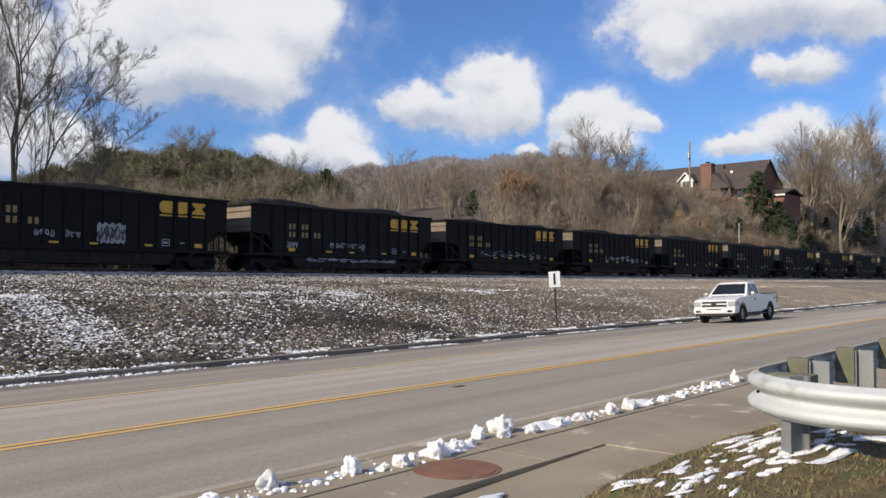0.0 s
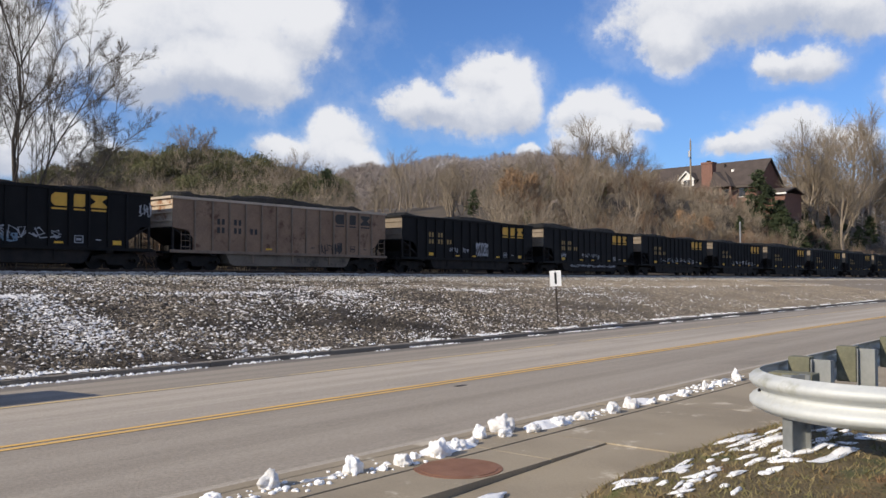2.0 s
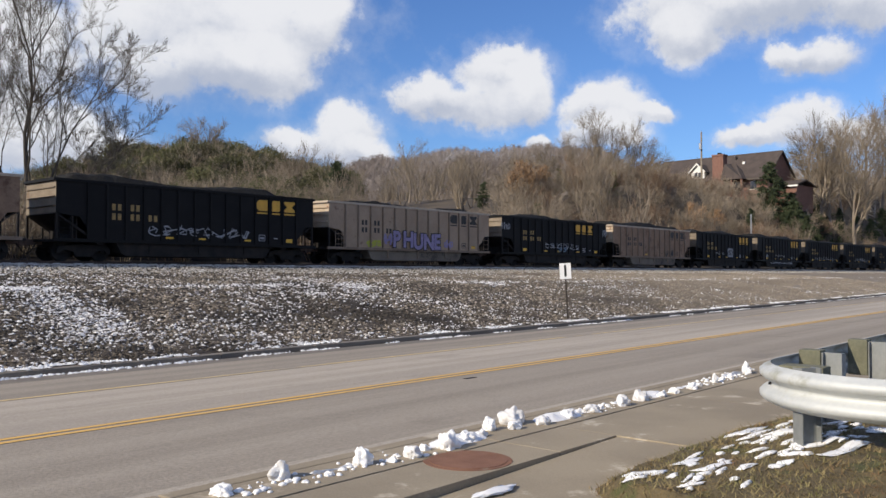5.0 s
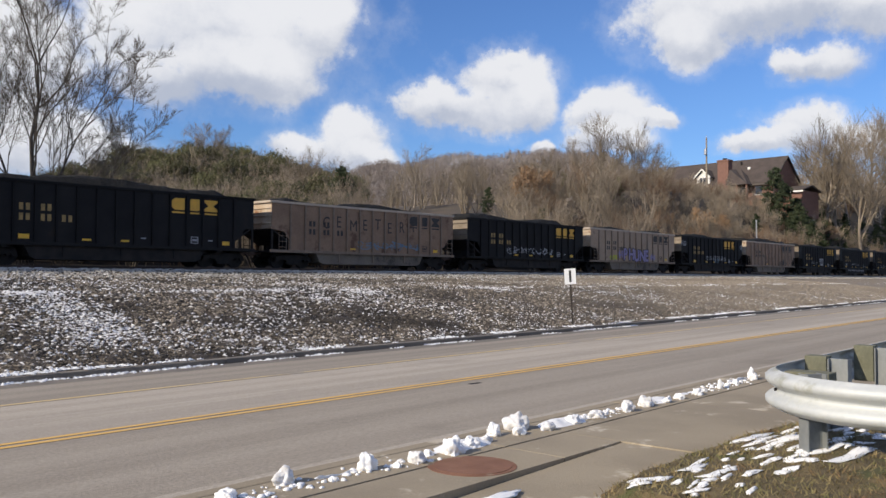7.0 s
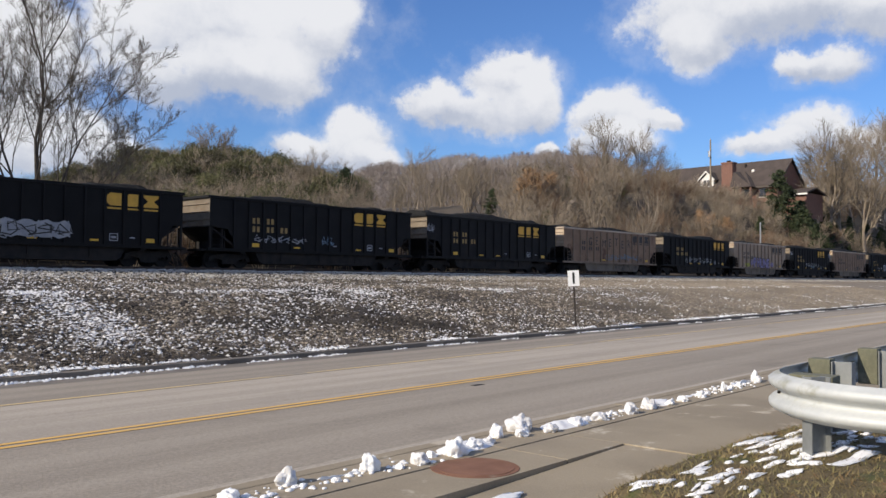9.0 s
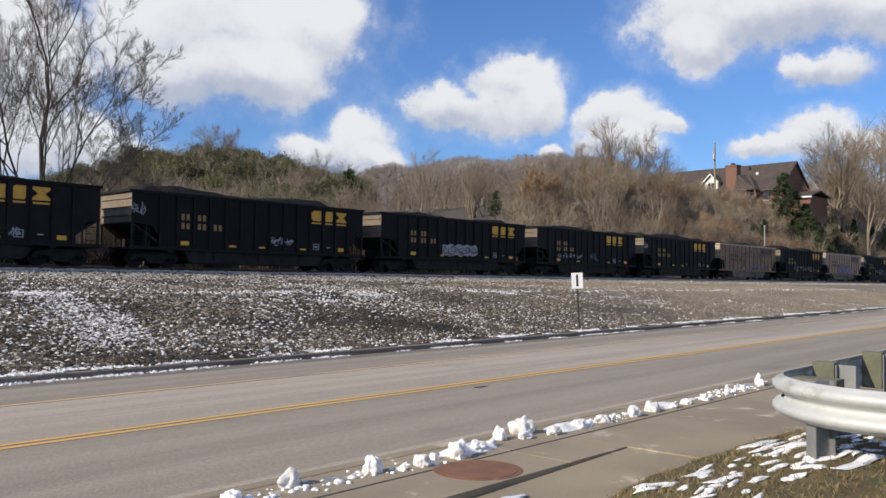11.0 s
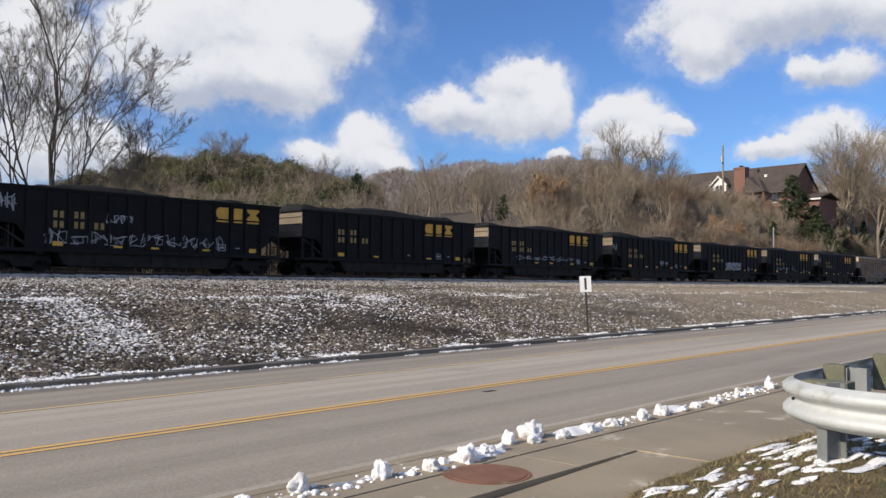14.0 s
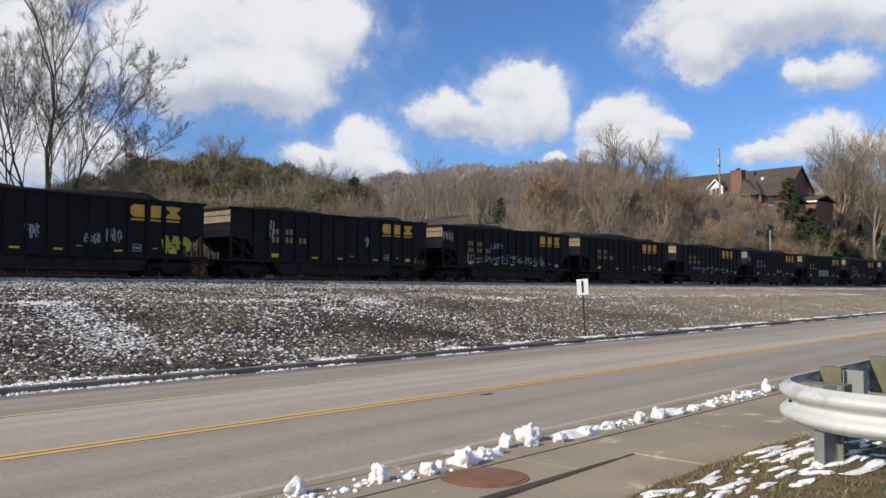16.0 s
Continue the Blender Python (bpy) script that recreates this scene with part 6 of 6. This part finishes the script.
cv, cf = [], []
tmp = bmesh.new()
bmesh.ops.create_icosphere(tmp, subdivisions=2, radius=1.0)
ball = np.array([v.co for v in tmp.verts])
ball_f = np.array([[v.index for v in fc.verts] for fc in tmp.faces])
tmp.free()
cr = np.random.default_rng(21)
spot = clumpy(near_spot, 1.4, 0.0)
for k in range(230):
    x, y, z = spot(cr)
    s = 0.02 * cr.uniform(0.3, 1.4)
    cv.append(ball * (1 + 0.3 * cr.normal(0, 1, (len(ball), 1)).clip(-1, 1) * 0.4) * np.array((s * cr.uniform(0.8, 1.6), s, s * 0.75)) + (x, y, z))
    cf.append(ball_f + k * len(ball))
tagged(put("snow_crumbs", mesh_of("snow_crumbs", np.concatenate(cv).tolist(), np.concatenate(cf).tolist(), SNOW, True)), "crumbs of snow along the near kerb", "snow", kind="stuff")


def drift_point(x, k):
    w = 0.11 * smooth01(0.35 + 1.4 * fbm(x * 1.1, 7.0)) * smooth01((x - 4.3) / 1.2) * smooth01((12.6 - x) / 2) + 0.001
    h = 0.055 * smooth01(0.35 + 1.4 * fbm(x * 1.1, 7.0)) * (1 - k * k) * (1 + 0.5 * fbm(x * 6, k * 2))
    return (x, 5.1 + 0.03 * fbm(x * 2, 3.0) + k * w * 1.5, 0.124 + max(h, -0.02) - 0.006)


v, f = sheet(drift_point, steps(4.3, 12.6, 260), steps(-1, 1, 8))
tagged(put("snow_drift", mesh_of("snow_drift", v, f, SNOW, True)), "low bank of ploughed snow along the kerb", "snow")
crumbs("kerb_snow", 3800, clumpy(far_spot, 0.6, 0.02), 0.042, SNOW, 22, "broken line of snow along the far kerb")

# the verge: turf, blades and snow patches
TURF = mat("winter_turf", (0.075, 0.058, 0.028), (0.15, 0.112, 0.055), 6.0, 0.95, 0.8, 40.0, spots=(0.07, 0.075, 0.025), spot_scale=2.2, spot_cut=0.55, dist=0.03)
BLADE = mat("winter_grass_blades", (0.3, 0.22, 0.11), (0.11, 0.12, 0.04), 4.0, 0.9, 0.0, 14.0, spots=(0.17, 0.1, 0.05), spot_scale=2.4, spot_cut=0.52)


def verge_edge(x):
    return 3.42 - 0.045 * max(0.0, x - 6.0) + 0.08 * fbm(x * 1.7, 0.3) - 2.5 * smooth01((5.55 - x) / 1.2)


def turf_z(x, y):
    return lawn_z(x, y) + 0.03 + 0.03 * fbm(x * 3, y * 3)


v, f = sheet(lambda x, k: (x, verge_edge(x) - k * 7.0, turf_z(x, verge_edge(x) - k * 7.0) * min(1.0, k / 0.03) + 0.05 * (1 - min(1.0, k / 0.03))), steps(3.6, 30, 150), steps(0, 0.03, 5) + steps(0.04, 0.5, 40) + [0.7, 1.0])
tagged(put("verge", mesh_of("verge", v, f, TURF, True)), "rough winter turf beside the pavement", "grass", kind="structure")
nr = np.random.default_rng(12)
bv, bf = [], []
k = 0
while k < 26000:
    x = 4.4 + 9.5 * nr.random() ** 1.5
    y = verge_edge(x) - 3.0 * nr.random()
    e = min(1.0, (verge_edge(x) - y) / 0.21)
    z = turf_z(x, y) * e + 0.05 * (1 - e) - 0.01
    h = nr.uniform(0.015, 0.055)
    a = nr.uniform(0, 6.28)
    l = nr.normal(0, 0.035, 2)
    w = 0.006
    i = len(bv)
    bv += [(x - w * math.cos(a), y - w * math.sin(a), z), (x + w * math.cos(a), y + w * math.sin(a), z), (x + l[0], y + l[1], z + h)]
    bf.append((i, i + 1, i + 2))
    k += 1
tagged(put("grass_blades", mesh_of("grass_blades", bv, bf, BLADE)), "short dry yellow-green winter grass", "grass", kind="stuff")
PATCHES = [(7.45, 2.98, 0.26, 0.10), (7.2, 2.78, 0.2, 0.06), (7.0, 2.5, 0.24, 0.05), (6.85, 2.3, 0.22, 0.06), (6.7, 2.1, 0.24, 0.05), (6.55, 1.9, 0.25, 0.05), (6.1, 2.9, 0.13, 0.06), (5.6, 3.05, 0.10, 0.06), (5.42, 2.97, 0.08, 0.05), (5.85, 2.6, 0.14, 0.05), (7.75, 2.3, 0.3, 0.10), (8.1, 2.0, 0.4, 0.18), (8.3, 1.6, 0.4, 0.2), (7.6, 1.75, 0.35, 0.14), (4.95, 3.85, 0.22, 0.06), (9.6, 2.2, 0.4, 0.12), (11.5, 2.3, 0.4, 0.15)]
for k in range(80):
    t = rng.random()
    PATCHES.append((5.4 + 2.6 * t + rng.gauss(0, 0.35), 3.05 - 0.9 * rng.random() - 0.35 * t, rng.uniform(0.025, 0.10), rng.uniform(0.015, 0.035)))
for x, y, a, b in PATCHES:
    if y > verge_edge(x) - 0.12 and y < 3.6:
        continue
    turn = rng.uniform(-25, 25) - 20
    bm = bmesh.new()
    bmesh.ops.create_icosphere(bm, subdivisions=3, radius=1.0)
    o = Vector((rng.uniform(0, 50), rng.uniform(0, 50), 0))
    m = pose(0, 0, 0, 0, 0, turn)
    zc = turf_z(x, y) if y < 3.5 else 0.075
    for vv in bm.verts:
        c = vv.co.copy()
        k = 1 + 0.55 * noise.fractal(c * 1.6 + o, 1.0, 2.0, 4)
        q = m @ Vector((c.x * a * k, c.y * b * k, 0))
        zz = (turf_z(x + q.x, y + q.y) if y < 3.5 else 0.075) - zc
        vv.co = Vector((q.x, q.y, zz + c.z * 0.013 * (1 + 0.5 * noise.noise(c * 4 + o))))
    lump = part("snow_patch", bm, SNOW, None, smooth=True, at=pose(x, y, zc + 0.008))
    tagged(lump, "thin melting snow patch on the winter turf", "snow", "snow patches on the verge")



# ---- what moves ----
def motions():
    for i, car in train:
        x = 26.18 - 7.25 - 16.037 * i
        rows = []
        for t in (0.0, 8.0, 16.0):
            xx = x + 13.84 * t
            rows.append((t, pose(xx, TRACK_Y, RAIL_TOP - GRADE * xx, 0, math.degrees(GRADE), 0)))
        walk(car, rows)
    rows = []
    for t in (0.0, 4.0, 8.0, 12.0, 16.0):
        rows.append((t, pose(38.40 - 18.72 * t, TRUCK_Y, road_z(TRUCK_Y), math.degrees(-0.045), 0, 0)))
    walk(pickup, rows)
    spin(train_wheels, 13.84 / 0.46, 1.0)
    spin(pickup_wheels, 18.72 / 0.402, -1.0)


def spin(wheels, rate, sense):
    """Turn wheels about their axles; all wheels of a kind share one set of keys."""
    first = wheels[0]
    rows = [(k / FPS, pose(0, 0, 0, 0, math.degrees(sense * rate * k / FPS), 0)) for k in range(16 * FPS + 1)]
    walk(first, rows)
    for w in wheels[1:]:
        w.rotation_mode = "QUATERNION"
        w.animation_data_create()
        w.animation_data.action = first.animation_data.action
        w.animation_data.action_slot = first.animation_data.action_slot


motions()
